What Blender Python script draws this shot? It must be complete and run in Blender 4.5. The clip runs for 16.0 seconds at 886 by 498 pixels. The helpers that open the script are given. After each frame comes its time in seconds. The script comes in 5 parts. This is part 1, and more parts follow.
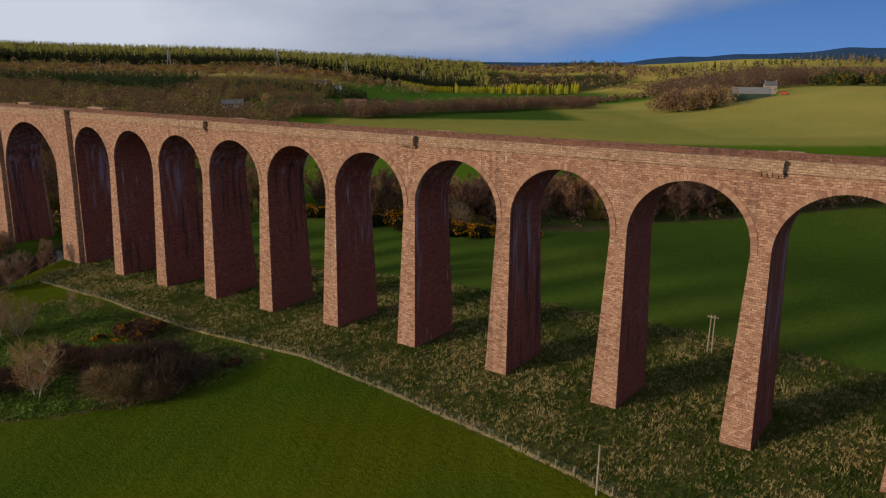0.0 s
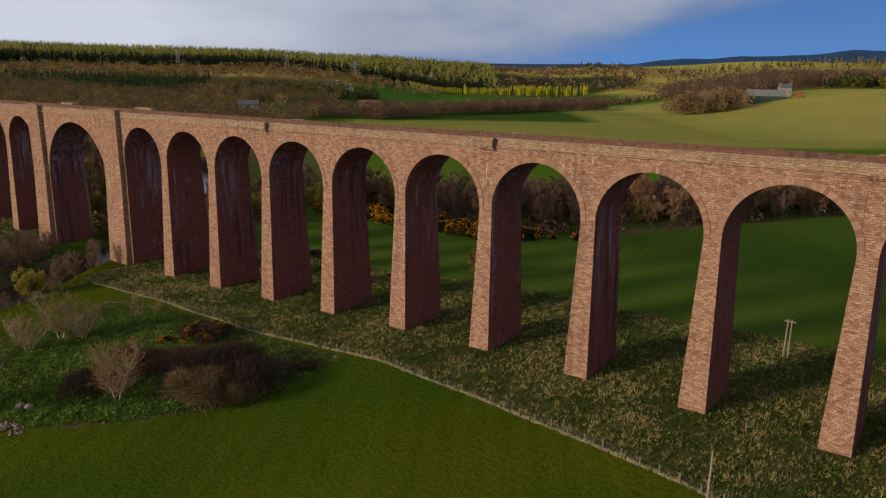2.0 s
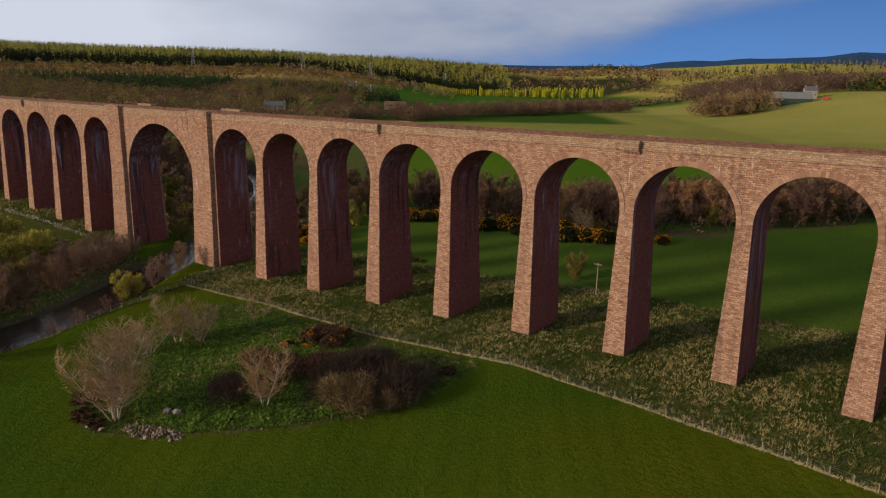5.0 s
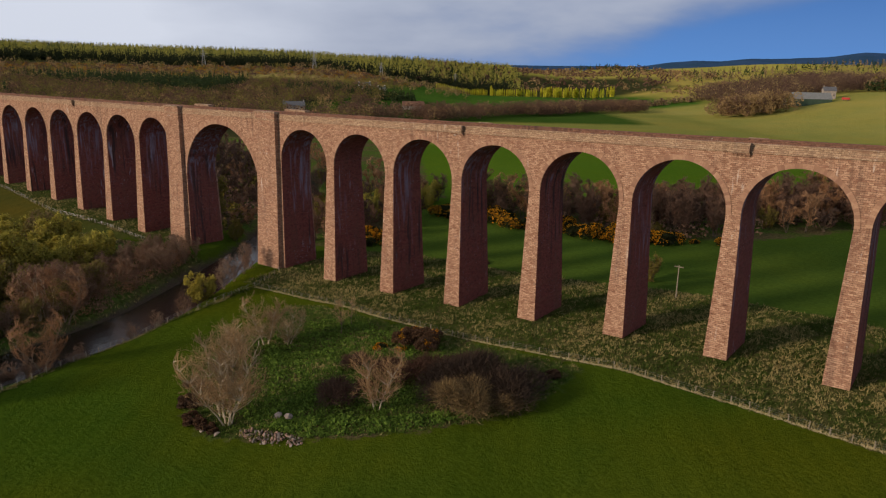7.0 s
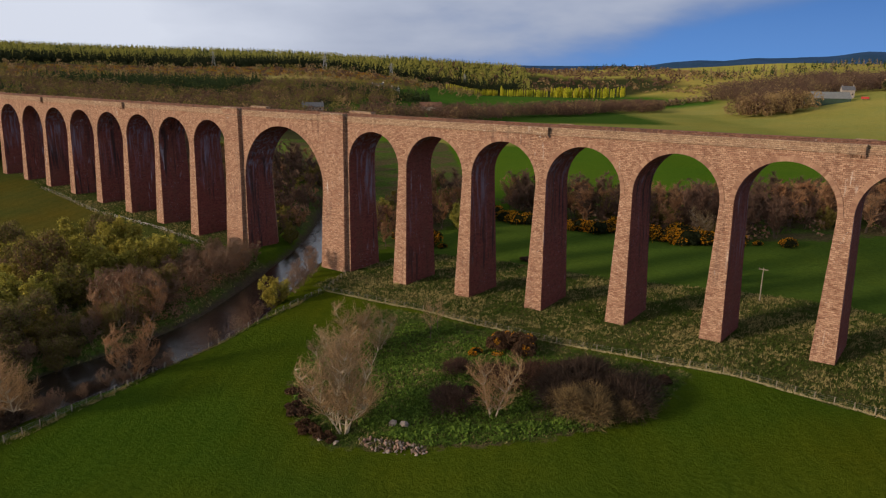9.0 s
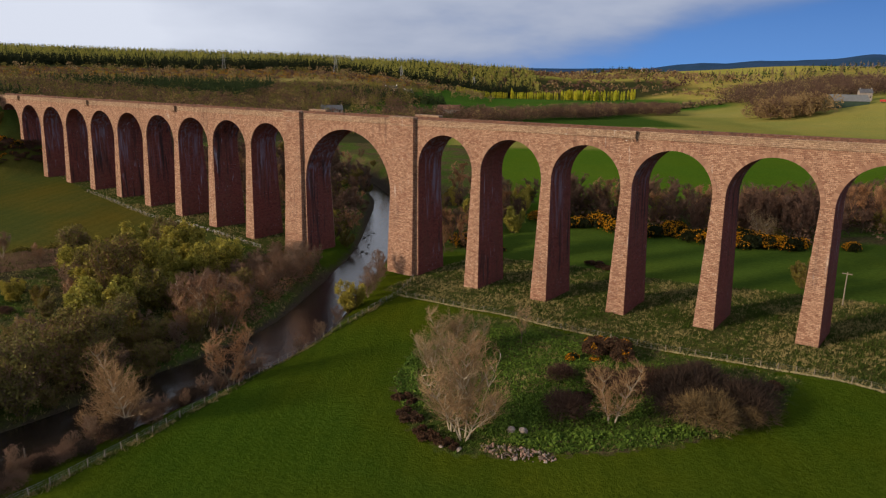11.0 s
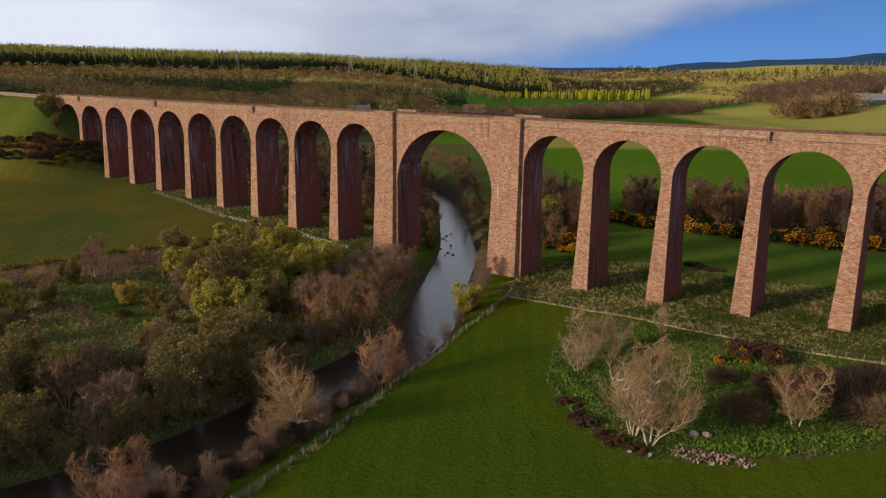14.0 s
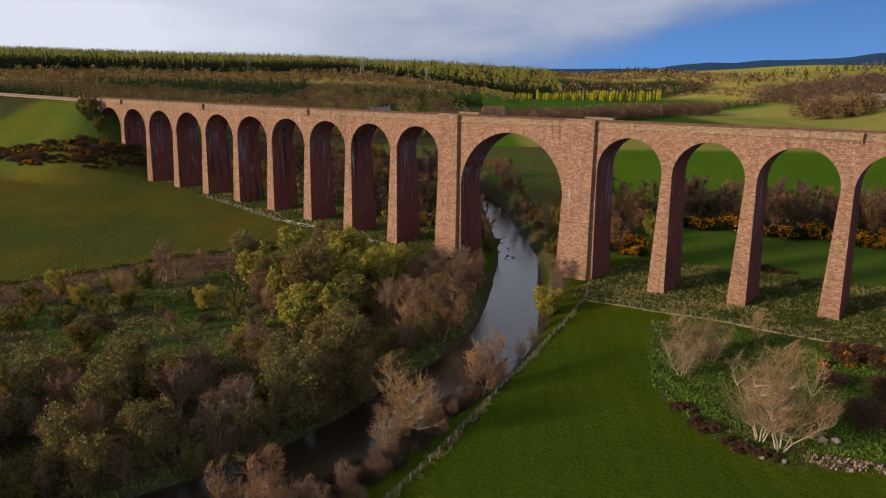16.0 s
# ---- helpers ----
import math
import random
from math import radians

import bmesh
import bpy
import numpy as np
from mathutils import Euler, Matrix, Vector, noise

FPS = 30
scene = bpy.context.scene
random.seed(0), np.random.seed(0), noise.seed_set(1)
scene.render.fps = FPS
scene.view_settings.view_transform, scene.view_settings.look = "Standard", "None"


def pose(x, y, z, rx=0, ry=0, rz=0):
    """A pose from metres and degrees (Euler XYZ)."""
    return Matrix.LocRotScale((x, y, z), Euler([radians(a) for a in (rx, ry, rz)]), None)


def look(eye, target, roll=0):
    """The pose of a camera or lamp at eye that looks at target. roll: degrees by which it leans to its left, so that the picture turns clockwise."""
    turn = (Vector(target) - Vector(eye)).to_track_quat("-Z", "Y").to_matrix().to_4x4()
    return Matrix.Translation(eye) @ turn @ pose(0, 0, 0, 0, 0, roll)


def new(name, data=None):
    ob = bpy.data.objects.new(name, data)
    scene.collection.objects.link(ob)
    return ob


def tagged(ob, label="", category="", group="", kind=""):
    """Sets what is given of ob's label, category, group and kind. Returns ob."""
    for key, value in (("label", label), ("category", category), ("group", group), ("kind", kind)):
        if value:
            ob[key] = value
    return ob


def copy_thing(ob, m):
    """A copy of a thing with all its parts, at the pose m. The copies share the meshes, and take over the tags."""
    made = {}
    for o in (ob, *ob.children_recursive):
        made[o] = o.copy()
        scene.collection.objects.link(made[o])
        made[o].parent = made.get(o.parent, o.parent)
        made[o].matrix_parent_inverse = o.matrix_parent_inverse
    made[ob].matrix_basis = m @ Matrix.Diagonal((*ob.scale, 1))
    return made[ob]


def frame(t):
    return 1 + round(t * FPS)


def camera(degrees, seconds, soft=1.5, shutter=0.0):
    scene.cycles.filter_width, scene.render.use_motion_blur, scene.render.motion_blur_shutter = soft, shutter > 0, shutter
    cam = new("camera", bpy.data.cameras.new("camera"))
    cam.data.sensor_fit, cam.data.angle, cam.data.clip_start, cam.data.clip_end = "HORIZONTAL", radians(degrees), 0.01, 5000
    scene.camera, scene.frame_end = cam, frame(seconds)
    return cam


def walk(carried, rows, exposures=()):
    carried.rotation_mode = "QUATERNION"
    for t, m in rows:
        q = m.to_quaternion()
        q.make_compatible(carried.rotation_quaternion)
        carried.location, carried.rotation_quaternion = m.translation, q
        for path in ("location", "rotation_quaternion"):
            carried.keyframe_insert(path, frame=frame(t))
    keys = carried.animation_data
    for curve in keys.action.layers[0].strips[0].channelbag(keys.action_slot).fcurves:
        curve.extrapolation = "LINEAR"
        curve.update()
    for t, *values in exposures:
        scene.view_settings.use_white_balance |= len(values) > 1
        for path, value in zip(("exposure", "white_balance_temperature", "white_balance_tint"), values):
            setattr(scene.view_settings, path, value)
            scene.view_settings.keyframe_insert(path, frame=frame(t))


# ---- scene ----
cam = camera(63.0, 16.0, soft=1.2)
PATH = [
    (0, (178.391, -88.239, 51.711), (177.241, -86.685, 51.202), 0.7),
    (0.5, (176.041, -89.826, 51.724), (174.891, -88.271, 51.215), 0.8),
    (1, (173.619, -91.414, 51.705), (172.468, -89.859, 51.196), 0.8),
    (1.5, (171.017, -93.043, 51.669), (169.864, -91.489, 51.161), 0.8),
    (2, (168.313, -94.782, 51.617), (167.16, -93.229, 51.111), 0.9),
    (2.5, (165.522, -96.586, 51.542), (164.367, -95.033, 51.036), 0.9),
    (3, (162.637, -98.522, 51.499), (161.482, -96.969, 50.993), 1.0),
    (3.5, (159.611, -100.462, 51.441), (158.454, -98.911, 50.936), 1.0),
    (4, (156.484, -102.464, 51.394), (155.327, -100.913, 50.89), 1.0),
    (6.5, (139.848, -113.468, 51.263), (138.689, -111.917, 50.761), 1.1),
    (7, (136.363, -115.615, 51.221), (135.204, -114.065, 50.718), 1.1),
    (7.5, (132.869, -117.752, 51.169), (131.71, -116.202, 50.665), 1.0),
    (8, (129.345, -119.832, 51.129), (128.186, -118.282, 50.625), 1.0),
    (8.5, (125.764, -121.872, 51.105), (124.604, -120.322, 50.601), 1.0),
    (9, (122.186, -123.995, 51.07), (121.025, -122.446, 50.568), 0.9),
    (11.5, (105.06, -135.737, 50.949), (103.897, -134.186, 50.454), 0.9),
    (12, (101.565, -138.203, 50.918), (100.404, -136.652, 50.423), 0.9),
    (12.5, (98.166, -140.701, 50.888), (97.005, -139.15, 50.393), 0.9),
    (13, (94.703, -143.074, 50.855), (93.543, -141.523, 50.359), 0.9),
    (13.5, (91.187, -145.287, 50.814), (90.027, -143.735, 50.317), 0.9),
    (14, (87.699, -147.445, 50.746), (86.538, -145.894, 50.249), 0.8),
    (14.5, (84.183, -149.646, 50.706), (83.022, -148.096, 50.208), 0.7),
    (15, (80.658, -151.958, 50.69), (79.496, -150.408, 50.193), 0.7),
    (15.5, (77.13, -154.343, 50.703), (75.966, -152.794, 50.207), 0.6),
    (16, (73.605, -156.743, 50.745), (72.441, -155.194, 50.252), 0.6),
]
walk(cam, [(t, look(eye, target, roll)) for t, eye, target, roll in PATH],
     exposures=[(0.0, -0.07), (4.0, -0.02), (9.0, 0.11), (12.5, 0.23), (14.0, 0.27), (16.0, 0.20)])


# ---- world, sun and exposure ----
SUN_FROM = (-math.sin(radians(28)), -math.cos(radians(28)))   # where the low sun stands, on the plan
SUN_UP = radians(17)

world = bpy.data.worlds.new("sky")
scene.world = world
world.use_nodes = True


def build_sky():
    nt = world.node_tree
    n, l = nt.nodes, nt.links
    n.clear()
    out = n.new("ShaderNodeOutputWorld")
    bg = n.new("ShaderNodeBackground")
    bg.inputs["Strength"].default_value = 0.068
    sky = n.new("ShaderNodeTexSky")
    sky.sky_type = "NISHITA"
    sky.sun_disc = False
    sky.sun_elevation = SUN_UP
    sky.sun_rotation = math.atan2(SUN_FROM[0], SUN_FROM[1])
    sky.air_density, sky.dust_density, sky.ozone_density = 1.6, 0.3, 3.0
    tc = n.new("ShaderNodeTexCoord")
    mp = n.new("ShaderNodeMapping")
    mp.inputs["Scale"].default_value = (1.0, 1.0, 3.2)
    l.new(tc.outputs["Generated"], mp.inputs["Vector"])
    noise_a = n.new("ShaderNodeTexNoise")
    noise_a.inputs["Scale"].default_value = 2.3
    noise_a.inputs["Detail"].default_value = 6
    noise_a.inputs["Roughness"].default_value = 0.48
    l.new(mp.outputs["Vector"], noise_a.inputs["Vector"])
    # the cloud deck slants down to the hills and leaves a clear quarter in the north-east
    dot = n.new("ShaderNodeVectorMath")
    dot.operation = "DOT_PRODUCT"
    dot.inputs[1].default_value = (0.2597, 0.1666, -0.9512)
    l.new(tc.outputs["Generated"], dot.inputs[0])
    slant = n.new("ShaderNodeMapRange")
    slant.inputs["From Min"].default_value, slant.inputs["From Max"].default_value = 0.17, -0.20
    slant.inputs["To Min"].default_value, slant.inputs["To Max"].default_value = -0.42, 0.42
    l.new(dot.outputs["Value"], slant.inputs["Value"])
    north = n.new("ShaderNodeSeparateXYZ")
    l.new(tc.outputs["Generated"], north.inputs[0])
    south = n.new("ShaderNodeMapRange")
    south.inputs["From Min"].default_value, south.inputs["From Max"].default_value = 0.55, 0.1
    south.inputs["To Min"].default_value, south.inputs["To Max"].default_value = -0.42, 0.42
    l.new(north.outputs["Y"], south.inputs["Value"])
    cover = n.new("ShaderNodeMath")
    cover.operation = "MAXIMUM"
    l.new(slant.outputs["Result"], cover.inputs[0])
    l.new(south.outputs["Result"], cover.inputs[1])
    add = n.new("ShaderNodeMath")
    l.new(noise_a.outputs["Fac"], add.inputs[0])
    l.new(cover.outputs["Value"], add.inputs[1])
    ramp = n.new("ShaderNodeMapRange")
    ramp.interpolation_type = "SMOOTHSTEP"
    ramp.inputs["From Min"].default_value = 0.35
    ramp.inputs["From Max"].default_value = 0.62
    l.new(add.outputs["Value"], ramp.inputs["Value"])
    shade = n.new("ShaderNodeValToRGB")
    shade.color_ramp.elements[0].position = 0.40
    shade.color_ramp.elements[0].color = (2.4, 3.0, 4.6, 1)
    shade.color_ramp.elements[1].position = 0.92
    shade.color_ramp.elements[1].color = (8.2, 8.7, 10.0, 1)
    l.new(add.outputs["Value"], shade.inputs["Fac"])
    # clouds overhead, out of view, are made darker to weaken the fill light
    overhead_dim = n.new("ShaderNodeMapRange")
    overhead_dim.inputs["From Min"].default_value, overhead_dim.inputs["From Max"].default_value = 0.08, 0.5
    overhead_dim.inputs["To Min"].default_value, overhead_dim.inputs["To Max"].default_value = 1.12, 0.55
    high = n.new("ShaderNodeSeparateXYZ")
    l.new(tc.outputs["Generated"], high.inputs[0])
    l.new(high.outputs["Z"], overhead_dim.inputs["Value"])
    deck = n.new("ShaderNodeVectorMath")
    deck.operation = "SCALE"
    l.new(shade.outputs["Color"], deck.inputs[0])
    l.new(overhead_dim.outputs["Result"], deck.inputs["Scale"])
    mix = n.new("ShaderNodeMix")
    mix.data_type = "RGBA"
    l.new(ramp.outputs["Result"], mix.inputs["Factor"])
    # rain-washed blue low over the hills
    up = n.new("ShaderNodeSeparateXYZ")
    l.new(tc.outputs["Generated"], up.inputs[0])
    low = n.new("ShaderNodeMapRange")
    low.inputs["From Min"].default_value, low.inputs["From Max"].default_value = 0.10, 0.45
    low.inputs["To Min"].default_value, low.inputs["To Max"].default_value = 0.92, 0.0
    l.new(up.outputs["Z"], low.inputs["Value"])
    deep = n.new("ShaderNodeMapRange")
    deep.inputs["From Min"].default_value, deep.inputs["From Max"].default_value = 0.0, 0.11
    l.new(up.outputs["Z"], deep.inputs["Value"])
    tone = n.new("ShaderNodeMix")
    tone.data_type = "RGBA"
    tone.inputs["A"].default_value = (1.15, 3.7, 9.2, 1)
    tone.inputs["B"].default_value = (0.50, 2.0, 6.4, 1)
    l.new(deep.outputs["Result"], tone.inputs["Factor"])
    blue = n.new("ShaderNodeMix")
    blue.data_type = "RGBA"
    l.new(low.outputs["Result"], blue.inputs["Factor"])
    l.new(sky.outputs["Color"], blue.inputs["A"])
    l.new(tone.outputs["Result"], blue.inputs["B"])
    l.new(blue.outputs["Result"], mix.inputs["A"])
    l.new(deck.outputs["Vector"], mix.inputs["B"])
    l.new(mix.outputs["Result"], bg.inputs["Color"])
    l.new(bg.outputs["Background"], out.inputs["Surface"])


build_sky()
sun = new("sun", bpy.data.lights.new("sun", "SUN"))
sun.data.energy, sun.data.angle, sun.data.color = 3.5, radians(9.0), (1.0, 0.79, 0.58)
sun.matrix_world = look((0, 0, 0), (-SUN_FROM[0] * math.cos(SUN_UP), -SUN_FROM[1] * math.cos(SUN_UP), -math.sin(SUN_UP)))


# ---- materials ----
def rgba(c):
    return (c[0], c[1], c[2], 1.0)


class Mat:
    """A small builder for one procedural material."""

    def __init__(self, name, rough=0.9):
        self.m = bpy.data.materials.new(name)
        self.m.use_nodes = True
        self.n, self.l = self.m.node_tree.nodes, self.m.node_tree.links
        self.b = self.n["Principled BSDF"]
        self.b.inputs["Roughness"].default_value = rough
        self.b.inputs["Specular IOR Level"].default_value = 0.25

    def put(self, socket, value):
        if isinstance(value, bpy.types.NodeSocket):
            self.l.new(value, socket)
        elif isinstance(value, (tuple, list)):
            socket.default_value = rgba(value) if len(socket.default_value) == 4 else value
        else:
            socket.default_value = value

    def coords(self, scale=(1, 1, 1), kind="Object"):
        tc = self.n.new("ShaderNodeTexCoord")
        mp = self.n.new("ShaderNodeMapping")
        mp.inputs["Scale"].default_value = scale
        self.l.new(tc.outputs[kind], mp.inputs["Vector"])
        return mp.outputs["Vector"]

    def position(self, scale=(1, 1, 1)):
        g = self.n.new("ShaderNodeNewGeometry")
        mp = self.n.new("ShaderNodeMapping")
        mp.inputs["Scale"].default_value = scale
        self.l.new(g.outputs["Position"], mp.inputs["Vector"])
        return mp.outputs["Vector"]

    def noise(self, vec, scale, detail=4, rough=0.55):
        t = self.n.new("ShaderNodeTexNoise")
        t.inputs["Scale"].default_value, t.inputs["Detail"].default_value, t.inputs["Roughness"].default_value = scale, detail, rough
        self.l.new(vec, t.inputs["Vector"])
        return t.outputs["Fac"]

    def span(self, value, a, b, c=0.0, d=1.0, soft=False):
        r = self.n.new("ShaderNodeMapRange")
        r.interpolation_type = "SMOOTHSTEP" if soft else "LINEAR"
        self.put(r.inputs["Value"], value)
        r.inputs["From Min"].default_value, r.inputs["From Max"].default_value = a, b
        r.inputs["To Min"].default_value, r.inputs["To Max"].default_value = c, d
        return r.outputs["Result"]

    def math(self, op, a, b=0.0):
        m = self.n.new("ShaderNodeMath")
        m.operation = op
        self.put(m.inputs[0], a)
        self.put(m.inputs[1], b)
        return m.outputs["Value"]

    def mix(self, fac, a, b, how="MIX"):
        m = self.n.new("ShaderNodeMix")
        m.data_type, m.blend_type = "RGBA", how
        self.put(m.inputs["Factor"], fac)
        self.put(m.inputs["A"], a)
        self.put(m.inputs["B"], b)
        return m.outputs["Result"]

    def attribute(self, name, colour=False):
        a = self.n.new("ShaderNodeAttribute")
        a.attribute_name = name
        return a.outputs["Color" if colour else "Fac"]

    def island(self):
        return self.n.new("ShaderNodeNewGeometry").outputs["Random Per Island"]

    def each(self):
        return self.n.new("ShaderNodeObjectInfo").outputs["Random"]

    def bump(self, height, strength=0.5, distance=0.05):
        b = self.n.new("ShaderNodeBump")
        b.inputs["Strength"].default_value, b.inputs["Distance"].default_value = strength, distance
        self.l.new(height, b.inputs["Height"])
        self.l.new(b.outputs["Normal"], self.b.inputs["Normal"])

    def thin(self, c, share):
        """Leaves and stalks let some light through."""
        self.put(self.b.inputs["Base Color"], c)
        t = self.n.new("ShaderNodeBsdfTranslucent")
        self.put(t.inputs["Color"], c)
        m = self.n.new("ShaderNodeMixShader")
        m.inputs["Fac"].default_value = share
        self.l.new(self.b.outputs["BSDF"], m.inputs[1])
        self.l.new(t.outputs["BSDF"], m.inputs[2])
        self.l.new(m.outputs["Shader"], self.n["Material Output"].inputs["Surface"])
        return self.m

    def colour(self, c):
        self.put(self.b.inputs["Base Color"], c)
        return self.m


def stone(name, light, dark, mortar, streaks, lime_colour=(0.62, 0.57, 0.52), sooty=0.6, leak=0.0):
    k = Mat(name, 0.92)
    pos = k.position()
    sep = k.n.new("ShaderNodeSeparateXYZ")
    k.l.new(pos, sep.inputs[0])
    com = k.n.new("ShaderNodeCombineXYZ")
    k.l.new(k.math("ADD", sep.outputs["X"], sep.outputs["Y"]), com.inputs["X"])
    k.l.new(sep.outputs["Z"], com.inputs["Y"])
    br = k.n.new("ShaderNodeTexBrick")
    br.inputs["Scale"].default_value = 1.0
    br.inputs["Brick Width"].default_value, br.inputs["Row Height"].default_value = 0.66, 0.31
    br.inputs["Mortar Size"].default_value, br.inputs["Mortar Smooth"].default_value, br.inputs["Bias"].default_value = 0.025, 0.3, -0.1
    br.inputs["Color1"].default_value, br.inputs["Color2"].default_value = rgba(light), rgba(dark)
    br.inputs["Mortar"].default_value = rgba(mortar)
    br.offset_frequency = 2
    # courses are not quite even
    uneven = k.n.new("ShaderNodeTexNoise")
    uneven.inputs["Scale"].default_value, uneven.inputs["Detail"].default_value = 0.9, 3.0
    k.l.new(pos, uneven.inputs["Vector"])
    shift = k.n.new("ShaderNodeVectorMath")
    shift.operation = "MULTIPLY_ADD"
    shift.inputs[1].default_value = (0.5, 0.14, 0.0)
    k.l.new(uneven.outputs["Color"], shift.inputs[0])
    k.l.new(com.outputs[0], shift.inputs[2])
    k.l.new(shift.outputs["Vector"], br.inputs["Vector"])
    # larger weathering, washed down the wall
    wash = k.noise(k.position((0.35, 0.35, 0.06)), 1.0, 5, 0.6)
    fine = k.noise(k.position((1.0, 1.0, 1.6)), 2.6, 5, 0.65)
    rows = k.noise(k.position((0.16, 0.16, 2.2)), 1.0, 3, 0.7)
    c = k.mix(k.span(fine, 0.36, 0.66), k.mix(1.0, br.outputs["Color"], (0.68, 0.62, 0.60), "MULTIPLY"), br.outputs["Color"])
    c = k.mix(k.span(rows, 0.50, 0.68, 0.0, 0.5), c, (0.23, 0.10, 0.065))
    dash = k.noise(k.position((1.1, 1.1, 5.5)), 1.0, 4, 0.7)
    c = k.mix(k.span(dash, 0.55, 0.64, 0.0, 0.75), c, k.mix(1.0, c, (0.42, 0.34, 0.30), "MULTIPLY"))
    pale = k.noise(k.position((0.8, 0.8, 3.0)), 1.3, 4, 0.7)
    c = k.mix(k.span(pale, 0.56, 0.70, 0.0, 0.5), c, k.mix(1.0, c, (1.45, 1.5, 1.5), "MULTIPLY"))
    c = k.mix(k.span(wash, 0.52, 0.75, 0.0, 0.5), c, (0.16, 0.085, 0.06))
    lime = k.noise(k.position((1.3, 1.3, 0.16)), 1.0, 5, 0.62)
    patch = k.noise(k.position((0.11, 0.11, 0.10)), 1.0, 2, 0.5)
    white = k.math("MULTIPLY", k.span(lime, 0.60, 0.70), k.span(patch, 0.54, 0.66))
    c = k.mix(k.math("MULTIPLY", white, streaks), c, lime_colour)
    specks = k.math("MULTIPLY", k.span(k.noise(k.position((1.0, 1.0, 0.7)), 3.2, 3, 0.6), 0.63, 0.69), k.span(k.noise(k.position((0.2, 0.2, 0.2)), 1.0, 2, 0.5), 0.46, 0.60))
    c = k.mix(k.math("MULTIPLY", specks, 0.6 * streaks), c, lime_colour)
    if leak:
        # bluish lime runs where the deck leaks into the barrels
        runs = k.math("MULTIPLY", k.span(k.noise(k.position((1.6, 1.1, 0.07)), 1.0, 5, 0.65), 0.47, 0.64), k.span(k.noise(k.position((0.075, 0.16, 0.03)), 1.0, 3, 0.55), 0.43, 0.56))
        c = k.mix(k.math("MULTIPLY", k.math("MULTIPLY", runs, k.span(k.math("ADD", sep.outputs["Z"], k.span(lime, 0.3, 0.7, -6.0, 6.0)), 13.0, 25.0, soft=True)), leak), c, (0.27, 0.27, 0.36))
    soot = k.noise(k.position((0.9, 0.9, 0.05)), 1.0, 4, 0.6)
    sootp = k.noise(k.position((0.07, 0.07, 0.05)), 1.0, 2, 0.5)
    black = k.math("MULTIPLY", k.span(soot, 0.50, 0.62), k.span(sootp, 0.48, 0.60))
    c = k.mix(k.math("MULTIPLY", black, sooty), c, (0.045, 0.03, 0.03))
    k.bump(k.math("ADD", br.outputs["Fac"], k.math("MULTIPLY", fine, -1.4)), 0.55, 0.06)
    return k.colour(c)


STONE = stone("red sandstone masonry", (0.53, 0.345, 0.235), (0.29, 0.155, 0.10), (0.17, 0.10, 0.075), 1.0, sooty=0.35)
# same stone for pier sides and barrels, their shade put into a darker red
STONE_SHADED = stone("leak-stained red sandstone in shade tone", (0.30, 0.092, 0.074), (0.19, 0.058, 0.049), (0.16, 0.066, 0.056), 1.0, (0.42, 0.43, 0.50), 0.9, leak=0.9)
STONE_PARAPET = stone("pale weathered sandstone", (0.50, 0.365, 0.245), (0.32, 0.22, 0.145), (0.20, 0.14, 0.10), 1.0, sooty=0.30)
STONE_DIRTY = stone("grimy sandstone", (0.24, 0.13, 0.09), (0.15, 0.08, 0.06), (0.12, 0.075, 0.055), 0.5)


def voussoir_stone():
    k = Mat("sandstone arch stones", 0.9)
    r = k.math("FRACT", k.math("ADD", k.island(), k.each()))
    c = k.mix(r, (0.42, 0.265, 0.175), (0.22, 0.12, 0.08))
    f = k.noise(k.position(), 2.5, 5, 0.6)
    c = k.mix(k.span(f, 0.4, 0.65, 0, 0.6), c, (0.27, 0.14, 0.10))
    k.bump(f, 0.4, 0.05)
    return k.colour(c)


VOUSSOIR = voussoir_stone()


